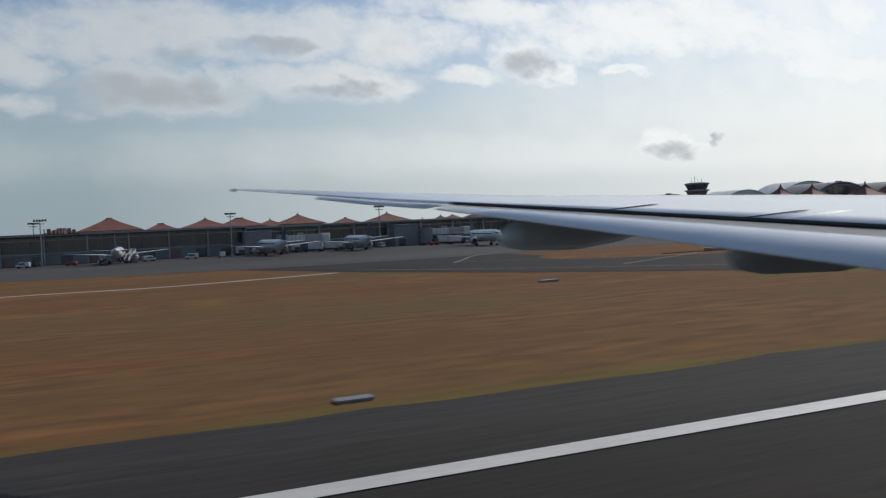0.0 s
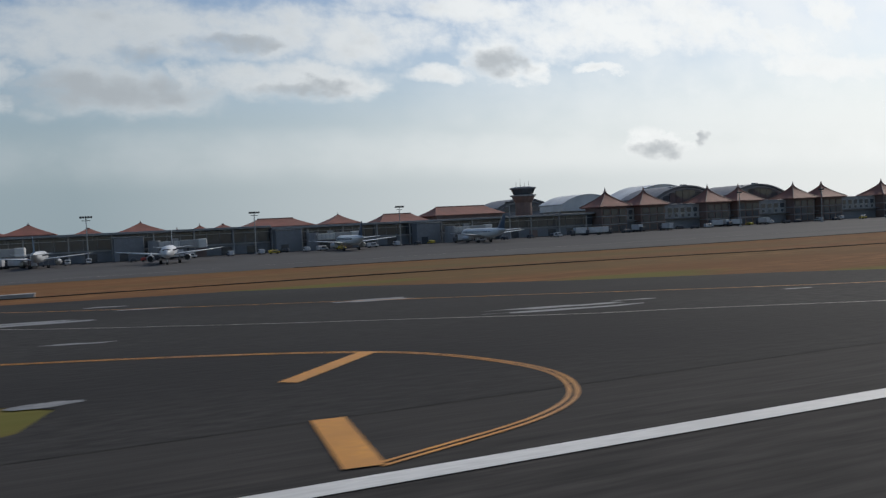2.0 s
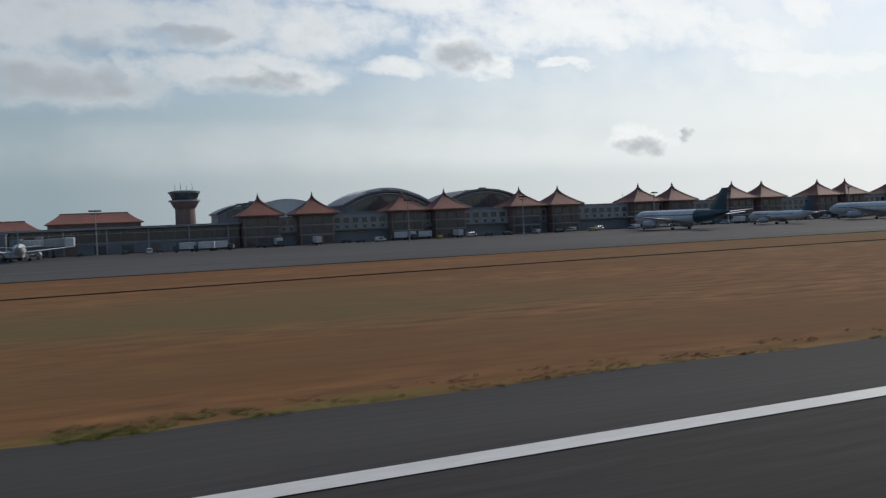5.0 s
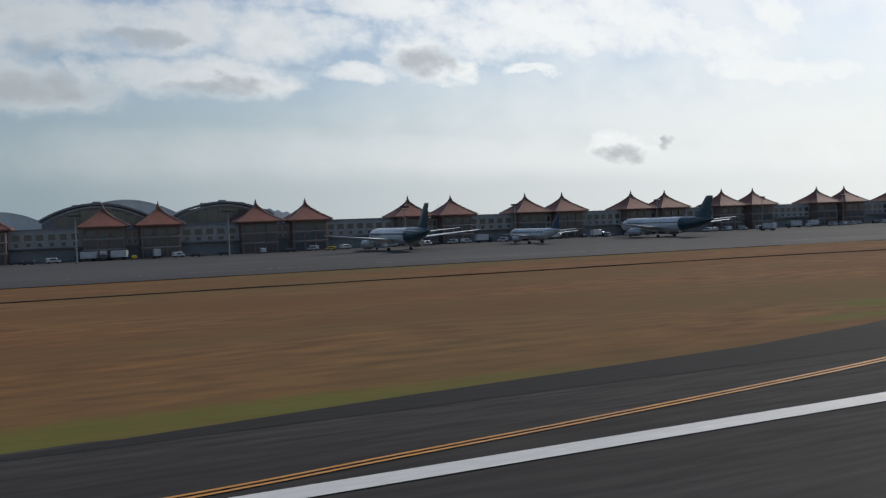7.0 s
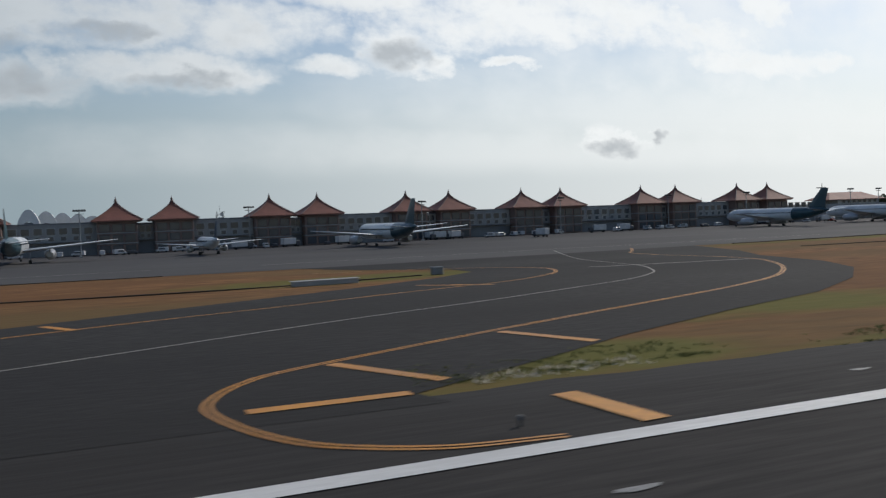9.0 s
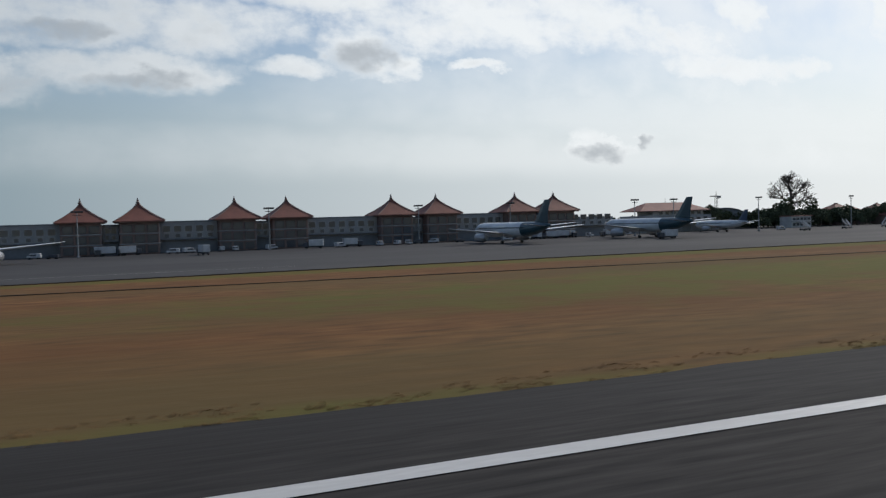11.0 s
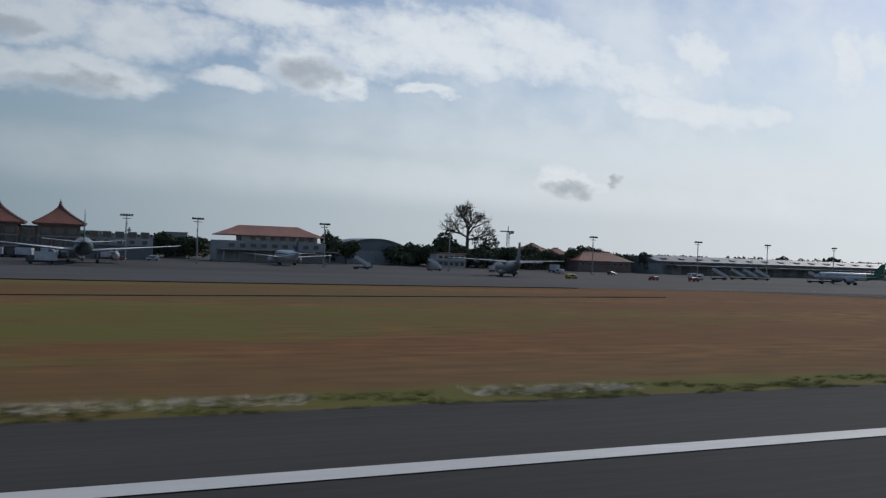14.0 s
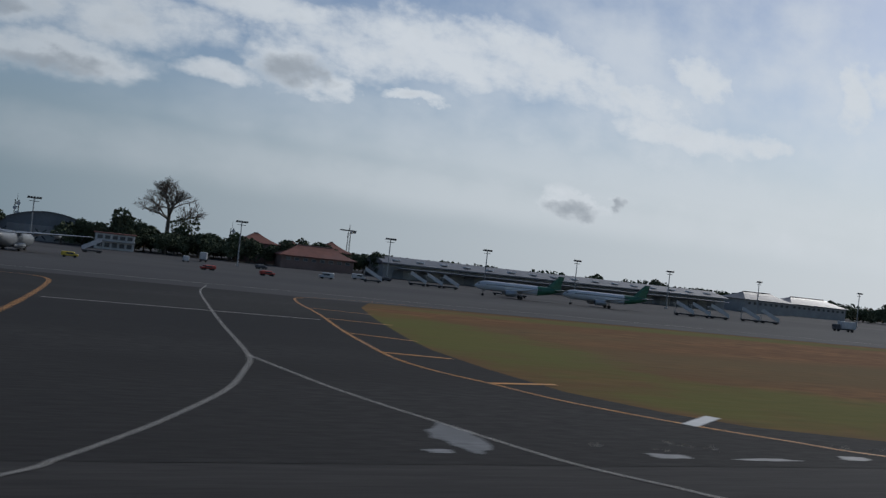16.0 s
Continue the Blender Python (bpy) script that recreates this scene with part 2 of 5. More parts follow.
def cloud_material(name, near):
    m = bpy.data.materials.new(name)
    m.use_nodes = True
    n, l = m.node_tree.nodes, m.node_tree.links
    n.remove(n["Principled BSDF"])

    def op(kind, a, b=None, c=None):
        x = n.new("ShaderNodeMath")
        x.operation = kind
        for sock, val in enumerate((a, b, c)):
            if val is None:
                continue
            if isinstance(val, (int, float)):
                x.inputs[sock].default_value = val
            else:
                l.new(val, x.inputs[sock])
        return x.outputs[0]

    def smooth(val, lo, hi):
        r = n.new("ShaderNodeMapRange")
        r.interpolation_type = "SMOOTHSTEP"
        r.inputs["From Min"].default_value, r.inputs["From Max"].default_value = lo, hi
        l.new(val, r.inputs["Value"])
        return r.outputs[0]

    co, xyz = n.new("ShaderNodeTexCoord"), n.new("ShaderNodeSeparateXYZ")
    l.new(co.outputs["Object"], xyz.inputs[0])
    u = op("DIVIDE", op("SUBTRACT", xyz.outputs[0], 405.0), xyz.outputs[1])
    v = op("DIVIDE", xyz.outputs[2], xyz.outputs[1])
    uv = n.new("ShaderNodeCombineXYZ")
    l.new(u, uv.inputs[0])
    l.new(op("MULTIPLY", v, 1.45), uv.inputs[1])

    def noisy(sc, detail, shift):
        t = n.new("ShaderNodeTexNoise")
        t.inputs["Scale"].default_value, t.inputs["Detail"].default_value = sc, detail
        t.inputs["Roughness"].default_value = 0.55
        p = n.new("ShaderNodeVectorMath")
        p.inputs[1].default_value = (shift, shift * 0.7, 0)
        l.new(uv.outputs[0], p.inputs[0])
        l.new(p.outputs[0], t.inputs["Vector"])
        return t.outputs["Fac"]

    # uneven outlines: the banks are laid out on a slightly bent grid
    bent_u = op("ADD", u, op("MULTIPLY_ADD", noisy(13, 5, 3.1), 0.14, -0.07))
    bent_v = op("ADD", v, op("MULTIPLY_ADD", noisy(15, 5, 9.4), 0.05, -0.025))

    def banks(rows, v, floor, grow=1.3):
        best = None
        for u0, v0, a, b in ((p, q, grow * r, grow * s) for p, q, r, s in rows):
            du, dv = op("MULTIPLY_ADD", bent_u, 1 / a, -u0 / a), op("MULTIPLY_ADD", v, 1 / b, -v0 / b)
            e = op("SUBTRACT", 1.0, op("ADD", op("MULTIPLY", du, du), op("MULTIPLY", dv, dv)))
            best = e if best is None else op("MAXIMUM", best, e)
        return op("MAXIMUM", best, floor)

    base = banks(BANKS + BANKS_EAST if near else BANKS_FAR, bent_v, -1.7)
    shade = banks(SHADES if near else SHADES_FAR, bent_v, -1.5, 1.15)
    puff = op("SUBTRACT", noisy(11, 9, 0.3), 0.5)
    puff2 = op("SUBTRACT", noisy(42, 7, 2.3), 0.5)
    field = op("ADD", op("ADD", base, op("MULTIPLY", puff, 3.0)), op("MULTIPLY", puff2, 1.8))
    dense = op("MULTIPLY", smooth(field, -1.15, 1.15), 0.92)
    veil = op("MULTIPLY", smooth(op("ADD", banks(VEILS, v, -2.0), op("MULTIPLY", puff, 2.4)), -0.9, 1.2), 0.45)
    thin = op("MULTIPLY", smooth(noisy(4, 7, 7.7), 0.36, 0.72), op("MULTIPLY_ADD", smooth(u, 0.0, 0.9), 0.60, 0.10))
    mask = op("MULTIPLY", op("MAXIMUM", dense, op("MAXIMUM", veil, thin)), smooth(v, 0.115, 0.14) if near else op("MULTIPLY", smooth(v, 0.14, 0.115), smooth(v, 0.045, 0.085)))
    # grey bodies of the thick banks, white rims
    under = op("ADD", shade, op("MULTIPLY", op("ADD", puff, puff2), 2.4))
    deep = op("MAXIMUM", op("MULTIPLY", smooth(under, -0.9, 1.3), 0.85), op("MULTIPLY", op("MULTIPLY", smooth(noisy(14, 6, 5.1), 0.42, 0.70), smooth(field, 0.3, 1.6)), op("MULTIPLY_ADD", smooth(u, 1.0, 0.1), 0.34, 0.12)))
    tone = n.new("ShaderNodeMix")
    tone.data_type = "RGBA"
    tone.inputs[6].default_value, tone.inputs[7].default_value = (0.90, 0.92, 0.91, 1), (0.33, 0.36, 0.385, 1)
    rim = n.new("ShaderNodeMix")
    rim.data_type = "RGBA"
    rim.inputs[6].default_value, rim.inputs[7].default_value = (0.50, 0.54, 0.565, 1), (0.86, 0.875, 0.865, 1)
    l.new(smooth(u, -0.15, 0.55), rim.inputs[0])
    l.new(rim.outputs[2], tone.inputs[6])
    l.new(op("MULTIPLY", deep, 0.9), tone.inputs[0])
    glow, clear, both, out = n.new("ShaderNodeEmission"), n.new("ShaderNodeBsdfTransparent"), n.new("ShaderNodeMixShader"), n["Material Output"]
    l.new(tone.outputs[2], glow.inputs[0])
    l.new(mask, both.inputs[0])
    l.new(clear.outputs[0], both.inputs[1])
    l.new(glow.outputs[0], both.inputs[2])
    l.new(both.outputs[0], out.inputs[0])
    return m


CLOUD_NEAR, CLOUD_FAR = cloud_material("near_cloud", True), cloud_material("far_cloud", False)


# ---- small builders ----
def ground_z(y):
    """The ground is level round the runway and falls 2.5 m to the apron."""
    return -2.5 * min(max((y - 60) / 190, 0), 1)


def part(name, bm, mat, parent=None, label=""):
    me = bpy.data.meshes.new(name)
    bm.normal_update()
    bm.to_mesh(me)
    bm.free()
    me.materials.append(mat)
    ob = new(name, me)
    if parent:
        ob.parent = parent
    if label:
        tagged(ob, label)
    return ob


def thing(name, x, y, turn=0, z=None, label="", category="", group="", kind=""):
    ob = new(name)
    ob.empty_display_size = 0.5
    ob.location = (x, y, ground_z(y) if z is None else z)
    ob.rotation_euler = (0, 0, radians(turn))
    return tagged(ob, label, category, group, kind)


def box(bm, x, y, z, sx, sy, sz, bevel=0.0):
    """A box standing on z, centred on x, y."""
    v = [bm.verts.new((x + i * sx / 2, y + j * sy / 2, z + k * sz)) for k in (0, 1) for i, j in ((-1, -1), (1, -1), (1, 1), (-1, 1))]
    f = [bm.faces.new([v[i] for i in q]) for q in ((3, 2, 1, 0), (4, 5, 6, 7), (0, 1, 5, 4), (1, 2, 6, 5), (2, 3, 7, 6), (3, 0, 4, 7))]
    if bevel:
        bmesh.ops.bevel(bm, geom=list({e for q in f for e in q.edges}), offset=bevel, segments=1, affect="EDGES")
    return bm


def loft(bm, rings, caps=True):
    """Skin over rings of equal counts of points."""
    vs = [[bm.verts.new(p) for p in r] for r in rings]
    k = len(vs[0])
    for a, b in zip(vs, vs[1:]):
        for i in range(k):
            bm.faces.new((a[i], a[(i + 1) % k], b[(i + 1) % k], b[i]))
    if caps:
        bm.faces.new(vs[0][::-1])
        bm.faces.new(vs[-1])
    return bm


def circle(axis, c, r, k=12, squash=1.0):
    """A ring of points round an axis 'x', 'y' or 'z'."""
    out = []
    for i in range(k):
        a, b = r * math.cos(2 * math.pi * i / k), r * squash * math.sin(2 * math.pi * i / k)
        out.append({"x": (c[0], c[1] + a, c[2] + b), "y": (c[0] - a, c[1], c[2] + b), "z": (c[0] + a, c[1] + b, c[2])}[axis])
    return out


def rod(bm, a, b, r1, r2, k=6):
    """A tapered rod from a to b."""
    a, b = Vector(a), Vector(b)
    d = (b - a).normalized()
    s = d.orthogonal().normalized()
    t = d.cross(s)
    rings = [[tuple(p + (s * math.cos(2 * math.pi * i / k) + t * math.sin(2 * math.pi * i / k)) * r) for i in range(k)] for p, r in ((a, r1), (b, r2))]
    return loft(bm, rings)


def smooth_shade(ob):
    for p in ob.data.polygons:
        p.use_smooth = True
    return ob


def sheet(name, outline, mat, lift, label, category="ground", kind="structure"):
    """A flat sheet that lies on the ground's fall."""
    bm = bmesh.new()
    vs = [bm.verts.new((x, y, 0)) for x, y in outline]
    for tri in geometry.tessellate_polygon([[Vector((x, y, 0)) for x, y in outline]]):
        bm.faces.new([vs[k] for k in tri])
    for y in (60, 250):
        bmesh.ops.bisect_plane(bm, geom=bm.verts[:] + bm.edges[:] + bm.faces[:], plane_co=(0, y, 0), plane_no=(0, 1, 0))
    for v in bm.verts:
        v.co.z = ground_z(v.co.y) + lift
    bm.normal_update()
    for f in bm.faces:
        if f.normal.z < 0:
            f.normal_flip()
    return tagged(part(name, bm, mat), label, category, "", kind)


def spline(pts, step=8):
    """Points of a smooth curve through pts."""
    P = [np.array(p, float) for p in pts]
    P = [2 * P[0] - P[1], *P, 2 * P[-1] - P[-2]]
    out = []
    for a, b, c, d in zip(P, P[1:], P[2:], P[3:]):
        for k in range(step):
            t = k / step
            out.append(0.5 * (2 * b + (c - a) * t + (2 * a - 5 * b + 4 * c - d) * t * t + (3 * b - a - 3 * c + d) * t ** 3))
    return [*out, P[-2]]


def stripe(name, pts, width, mat, label, curved=True, lift=0.05, side=0.0, kind="structure"):
    """A painted line along pts; side shifts it across its run."""
    line = spline(pts) if curved else [np.array(p, float) for p in pts]
    bm, rows = bmesh.new(), []
    for i, p in enumerate(line):
        d = line[min(i + 1, len(line) - 1)] - line[max(i - 1, 0)]
        nrm = np.array((-d[1], d[0])) / (np.hypot(*d) + 1e-9)
        q = [p + nrm * (side + s * width / 2) for s in (-1, 1)]
        rows.append([bm.verts.new((x, y, ground_z(y) + lift)) for x, y in q])
    for a, b in zip(rows, rows[1:]):
        bm.faces.new((a[0], b[0], b[1], a[1]))
    bm.normal_update()
    for f in bm.faces:
        if f.normal.z < 0:
            f.normal_flip()
    return tagged(part(name, bm, mat), label, "marking", "pavement markings", kind)


# ---- ground, runway, taxiways, apron ----
def build_ground():
    bm = bmesh.new()
    xs, ys = (-6000, -400, 1700, 9500), (-4000, 60, 250, 9800)
    v = [[bm.verts.new((x, y, ground_z(y))) for x in xs] for y in ys]
    for j in range(3):
        for i in range(3):
            bm.faces.new((v[j][i], v[j][i + 1], v[j + 1][i + 1], v[j + 1][i]))
    return tagged(part("ground", bm, GRASS), "dry brown airfield grass reaching to the horizon", "grass", "", "structure")


build_ground()


def wavy(x0, x1, y, amp, step):
    """An uneven edge along the runway."""
    k = max(int((x1 - x0) / step), 1)
    return [(x0 + (x1 - x0) * i / k, y + amp * (noise.noise((i * 0.7, y, x0 * 0.01)) + 0.5 * noise.noise((i * 2.3, y, 4)))) for i in range(k + 1)]


sheet("runway", [(-700, -60), (1900, -60), (1900, 26), *wavy(-100, 1300, 26.8, 0.6, 3)[::-1], (-700, 26)], ASPHALT, 0.02, "dark grooved asphalt runway with paved shoulder", "runway")
sheet("taxiway", [(24, 200), (38, 130), (50, 92), (63, 66.5), (73, 58.5), (83, 52), (96, 43), (107, 37), (111, 33.5), (110, 30), (104, 26), (262, 26), (249.8, 27.9), (236, 30.4), (224, 33.5), (208, 37.2), (194, 42.6),
                  (175, 57), (156, 85 - 14), (140, 88), (127, 97), (101, 104), (82, 112), (74, 124), (76, 137), (84, 148), (95, 200)], TAXIWAY, 0.03, "worn dark asphalt exit taxiway", "taxiway")
sheet("taxiway", [(398, 26), (405, 26.8), (415, 28.0), (433, 29.6), (442.4, 31.5), (450.5, 33.9), (457.5, 35.9), (467, 39.3), (482.4, 44.5), (496.7, 49.6), (506, 54.2), (519.5, 59.0), (533, 66.5), (554.5, 78.5), (566, 86), (573, 93), (574, 102), (566, 115), (540, 200), (660, 200),
                  (640, 132), (625, 104), (614, 88), (606, 70), (598, 59), (588.4, 50.8), (577.5, 44.2), (566, 39.9), (554.2, 34.7), (549.3, 31.9), (543.7, 29), (540.5, 27.4), (541, 25.5)], TAXIWAY, 0.03, "worn dark asphalt exit taxiway", "taxiway")
sheet("taxiway", [(985, 25.5), (994.7, 26.2), (999.2, 27.5), (1005.1, 32.2), (1009.4, 36.8), (1012, 40.7), (1014.1, 45.3), (1016.6, 54), (1018.8, 69), (1020, 89), (1018, 118), (1000, 140), (980, 200), (1100, 200), (1086, 131), (1074, 128), (1067, 110), (1062, 88), (1058, 67), (1056.9, 58.9),
                  (1057.3, 49.7), (1058.5, 41.8), (1061.5, 36.4), (1064.5, 33.4), (1071.8, 30.4), (1085, 25.5)], TAXIWAY, 0.03, "worn dark asphalt exit taxiway", "taxiway")
sheet("apron", [(-700, 480), (-700, 205), (-20, 200), (15, 184), (49, 176), (100, 176), (147, 168), (182, 160), (209, 150), (240, 146), (300, 144), (393, 142), (446, 140), (560, 132), (700, 135), (806, 136), (905, 136),
                (967, 140), (1020, 136), (1066, 126), (1107, 124), (1178, 120), (1400, 112), (1900, 100), (1900, 480)], CONCRETE, 0.04, "grey concrete parking apron", "apron")

# side stripe of the runway
bm = bmesh.new()
for i in range(260):
    x0 = -200 + i * 6
    v = [bm.verts.new(p) for p in ((x0, 18.54, 0.05), (x0 + 6, 18.54, 0.05), (x0 + 6, 19.45, 0.05), (x0, 19.45, 0.05))]
    bm.faces.new(v)
bmesh.ops.remove_doubles(bm, verts=bm.verts[:], dist=0.01)
tagged(part("runway_stripe", bm, WHITE_LINE), "continuous white painted runway side stripe", "marking", "pavement markings", "structure")


def double_line(pts, mat=YELLOW_LINE, label="double yellow taxiway edge line"):
    stripe("edge_line", pts, 0.14, mat, label, side=0.14)
    stripe("edge_line", pts, 0.14, mat, label, side=-0.14)


def bar(a, b, width, mat=YELLOW_LINE):
    stripe("shoulder_bar", [a, b], width, mat, "broad yellow transverse shoulder bar", curved=False, lift=0.06)


# first taxiway
double_line([(40, 140), (50, 113), (60, 94), (78, 64), (101, 51), (115, 44.5), (123, 40), (127, 36), (129, 30), (128, 25.5), (125, 22.5), (119, 20.2)])
stripe("edge_line", [(66, 150), (84, 118), (104, 90), (134.6, 66.7), (148.8, 56.8), (161.8, 48.9), (174.7, 42.8), (194, 35.4), (204.4, 32.5), (215.3, 29.2), (226, 26), (237, 24.0), (244.5, 22.6), (252.5, 21.3), (268, 19.8)], 0.24, YELLOW_LINE, "thin yellow taxiway edge line")
stripe("centre_line", [(60, 150), (75, 115), (105, 70), (136.3, 47.4), (146.7, 42.2), (156.7, 37.1), (165.3, 33.1), (175.5, 28.5), (186, 24), (196, 20.2)], 0.16, FADED_LINE, "faded yellow taxiway centre line")
bar((119.2, 26), (118.6, 20.2), 1.1)
bar((119.5, 33.2), (124.6, 38.8), 0.9)
bar((63, 66.5), (69, 74), 1.0)
bar((106.5, 25.7), (107.0, 20.0), 1.0)
bar((162, 37.4), (163.6, 31.8), 0.9, WHITE_LINE)
bar((159.4, 33.6), (166, 35.7), 0.9, WHITE_LINE)

# second taxiway
double_line([(399, 19.6), (407.3, 20.1), (412.3, 20.7), (420, 21.6), (431.7, 23.3), (442.9, 25.5), (452.8, 28), (464, 31.5), (476.8, 35.4), (491.5, 40.8), (508.5, 48.4), (527.7, 56.9), (542.6, 62.5), (554.1, 67.6),
             (564.5, 71.4), (570, 74.2), (576.3, 79.5), (579.8, 84.5), (581.8, 91), (579, 99), (570, 108), (558, 113)])
stripe("centre_line", [(464, 15), (471.7, 18.2), (480, 21.9), (497, 30), (512, 36.8), (526, 42.2), (544.3, 50.6), (559, 56.3), (574.5, 63.7), (581.8, 69.3), (586.1, 74.6), (591, 84), (594.5, 97), (600, 113), (618, 150)], 0.17, FADED_LINE, "faded yellow taxiway centre line")
double_line([(630, 140), (621, 127), (615, 119), (611, 106.6), (609.5, 92), (606.5, 81), (603, 75), (596.6, 66.7), (587, 57.6), (576.8, 51.8), (566, 47.1), (558, 43.8), (549.9, 40.4), (543.3, 37.4), (537.3, 34.5), (535.4, 32.9),
             (534.1, 30.9), (533.5, 28.7), (534, 25.9), (534.9, 23.6), (536.1, 22), (538.7, 20.4), (542, 19.8)])
stripe("hold_line", [(585.6, 86.5), (606.1, 81.7)], 0.5, FADED_LINE, "faded yellow holding line across the taxiway", curved=False)
for a, b, w in (((539.5, 35.1), (542.3, 29.1), 0.7), ((550, 39.7), (552.2, 33.9), 0.7), ((534.6, 27.6), (540.3, 27.5), 0.7), ((544.8, 24.6), (545.2, 20), 1.0), ((506, 52), (508, 48), 0.6), ((527, 61), (529, 57), 0.6),
                ((504, 51.3), (507, 48.3), 0.6), ((559, 75.5), (562, 71.5), 0.5), ((561.5, 73), (564.5, 69.5), 0.5)):
    bar(a, b, w)

stripe("runway_line", [(446.5, 14.55), (448, 14.75), (449.6, 14.9), (451.4, 15.2)], 0.09, WHITE_LINE, "thin worn white line on the runway")
# third taxiway
double_line([(990, 19.8), (997.7, 20.4), (1001.1, 21.6), (1005.7, 23.6), (1009.2, 25.7), (1013.3, 28.8), (1017.7, 32.7), (1021.4, 37), (1023.9, 41), (1025.2, 45.8), (1025.7, 50.7), (1026.3, 59.3), (1027.2, 74), (1027.9, 100), (1027.6, 117), (1025, 124), (1019, 126)])
for a, b, w in (((995, 25.6), (997, 20.6), 0.9), ((1004.2, 29.8), (1009, 25.6), 0.6), ((1012.1, 36.2), (1018.4, 33.3), 0.5), ((1016.8, 44), (1024, 42.9), 0.5), ((1018.6, 54.6), (1025.4, 55.1), 0.45), ((1019.4, 68), (1026.4, 69), 0.4),
                ((1052.8, 68.4), (1058, 64.7), 0.4), ((1051.9, 55.2), (1056.5, 53.9), 0.45), ((1054.6, 43.6), (1059.3, 44.3), 0.5), ((1055, 84), (1061.5, 81), 0.4), ((1057, 100), (1064, 96), 0.4)):
    bar(a, b, w)
bar((1060.4, 33.2), (1063.9, 35.6), 0.8, WHITE_LINE)
stripe("edge_line", [(1090, 128), (1072, 130), (1062, 124), (1058.5, 112), (1056, 90), (1053, 69), (1051.7, 54.3), (1052.5, 48), (1054.5, 43.5), (1056.5, 38.7), (1060.5, 33.4), (1064, 30.1), (1067, 27.5), (1080, 19.8)], 0.24, YELLOW_LINE, "thin yellow taxiway edge line")
stripe("centre_line", [(1050, 140), (1046.5, 118), (1044, 88), (1042.4, 65), (1041.6, 50), (1040.4, 44), (1038.6, 37.9), (1035.7, 31.7), (1033.7, 28.1), (1032.2, 25.7), (1030.9, 24), (1024, 18), (1008, 11)], 0.14, FADED_LINE, "faded yellow taxiway centre line")
stripe("centre_line", [(1041.6, 50), (1044.1, 39.3), (1046.8, 31.6), (1049, 26), (1051.3, 22.8), (1053, 20.9), (1060, 16), (1080, 10)], 0.14, FADED_LINE, "faded yellow taxiway centre line")
stripe("hold_line", [(1028.6, 84), (1054, 81.5)], 0.4, FADED_LINE, "faded yellow holding line across the taxiway", curved=False)
# apron lines
for pts in ([(60, 139), (92, 187), (140, 200)], [(66, 95), (95, 114)], [(560, 160), (700, 158)], [(1000, 150), (1120, 140), (1300, 128)], [(150, 205), (320, 190)], [(400, 170), (540, 165)]):
    stripe("apron_line", pts, 0.35, FADED_LINE, "worn pale guide line on the apron", curved=len(pts) > 2, lift=0.07)

# concrete and mud strips in the grass
stripe("drain", [(-80, 128), (-12, 125), (9, 122), (36, 131)], 2.2, FADED_LINE, "pale concrete drain edge in the grass", lift=0.012)


def build_kerb(name, pts, width, height, label):
    """A low dark concrete edge that follows the ground."""
    line, rings = spline(pts), []
    for i, p in enumerate(line):
        d = line[min(i + 1, len(line) - 1)] - line[max(i - 1, 0)]
        nx, ny = -d[1] / np.hypot(*d) * width / 2, d[0] / np.hypot(*d) * width / 2
        h, z = height * (1 + 0.35 * noise.noise((p[0] * 0.11, p[1] * 0.11, 1))), ground_z(p[1])
        rings.append([(p[0] - nx, p[1] - ny, z - 0.2), (p[0] + nx, p[1] + ny, z - 0.2), (p[0] + nx * 0.8, p[1] + ny * 0.8, z + h), (p[0] - nx * 0.8, p[1] - ny * 0.8, z + h)])
    return tagged(part(name, loft(bmesh.new(), rings), DITCH), label, "drain", "", "structure")


build_kerb("drain", [(90, 118), (150, 112), (187, 105), (205, 99), (225, 95), (250, 94.5), (286, 97), (340, 100), (397, 101), (434, 99), (458, 97), (494, 95.4), (516, 92), (537, 88), (552, 89), (566, 92)], 0.3, 0.13, "dark mossy concrete drain edge across the dry grass")
build_kerb("drain", [(640, 106), (700, 100), (759, 95), (795, 93), (836, 88), (880, 92), (960, 104)], 0.3, 0.1, "dark mossy concrete drain edge across the dry grass")
build_kerb("kerb", [(150, 167), (182, 159.5), (209, 149.5), (240, 145.6), (300, 143.6), (393, 141.6), (446, 139.6), (540, 133.4)], 0.4, 0.12, "low dark kerb along the edge of the apron")
build_kerb("kerb", [(650, 133.4), (700, 134.6), (806, 135.6), (905, 135.6), (967, 139.6)], 0.4, 0.16, "low dark kerb along the edge of the apron")


def pale_tufts():
    """Bleached straw tufts along the edge of the shoulder."""
    bm = bmesh.new()
    rnd = random.Random(5)
    for x0, x1, n_ in ((768, 806, 520), (806, 845, 620), (569, 581, 220), (857, 898, 520), (935, 960, 90), (1050, 1130, 60), (985, 1003, 40), (543, 552, 60)):
        for _ in range(n_):
            x, y = rnd.uniform(x0, x1), 27.8 + rnd.uniform(0, 1.7)
            if noise.noise((x * 0.12, 1, 1)) < -0.12:
                continue
            for _ in range(7):
                a, h, w = rnd.uniform(0, 6.28), rnd.uniform(0.05, 0.2), 0.03
                px, py = x + rnd.uniform(-.35, .35), y + rnd.uniform(-.3, .3)
                dx, dy = math.cos(a), math.sin(a)
                bm.faces.new([bm.verts.new(p) for p in ((px - dx * w, py - dy * w, 0), (px + dx * w, py + dy * w, 0), (px + dy * .22, py - dx * .22, h))])
    return tagged(part("dry_tufts", bm, STRAW), "bleached straw tufts along the shoulder edge", "grass", "", "stuff")


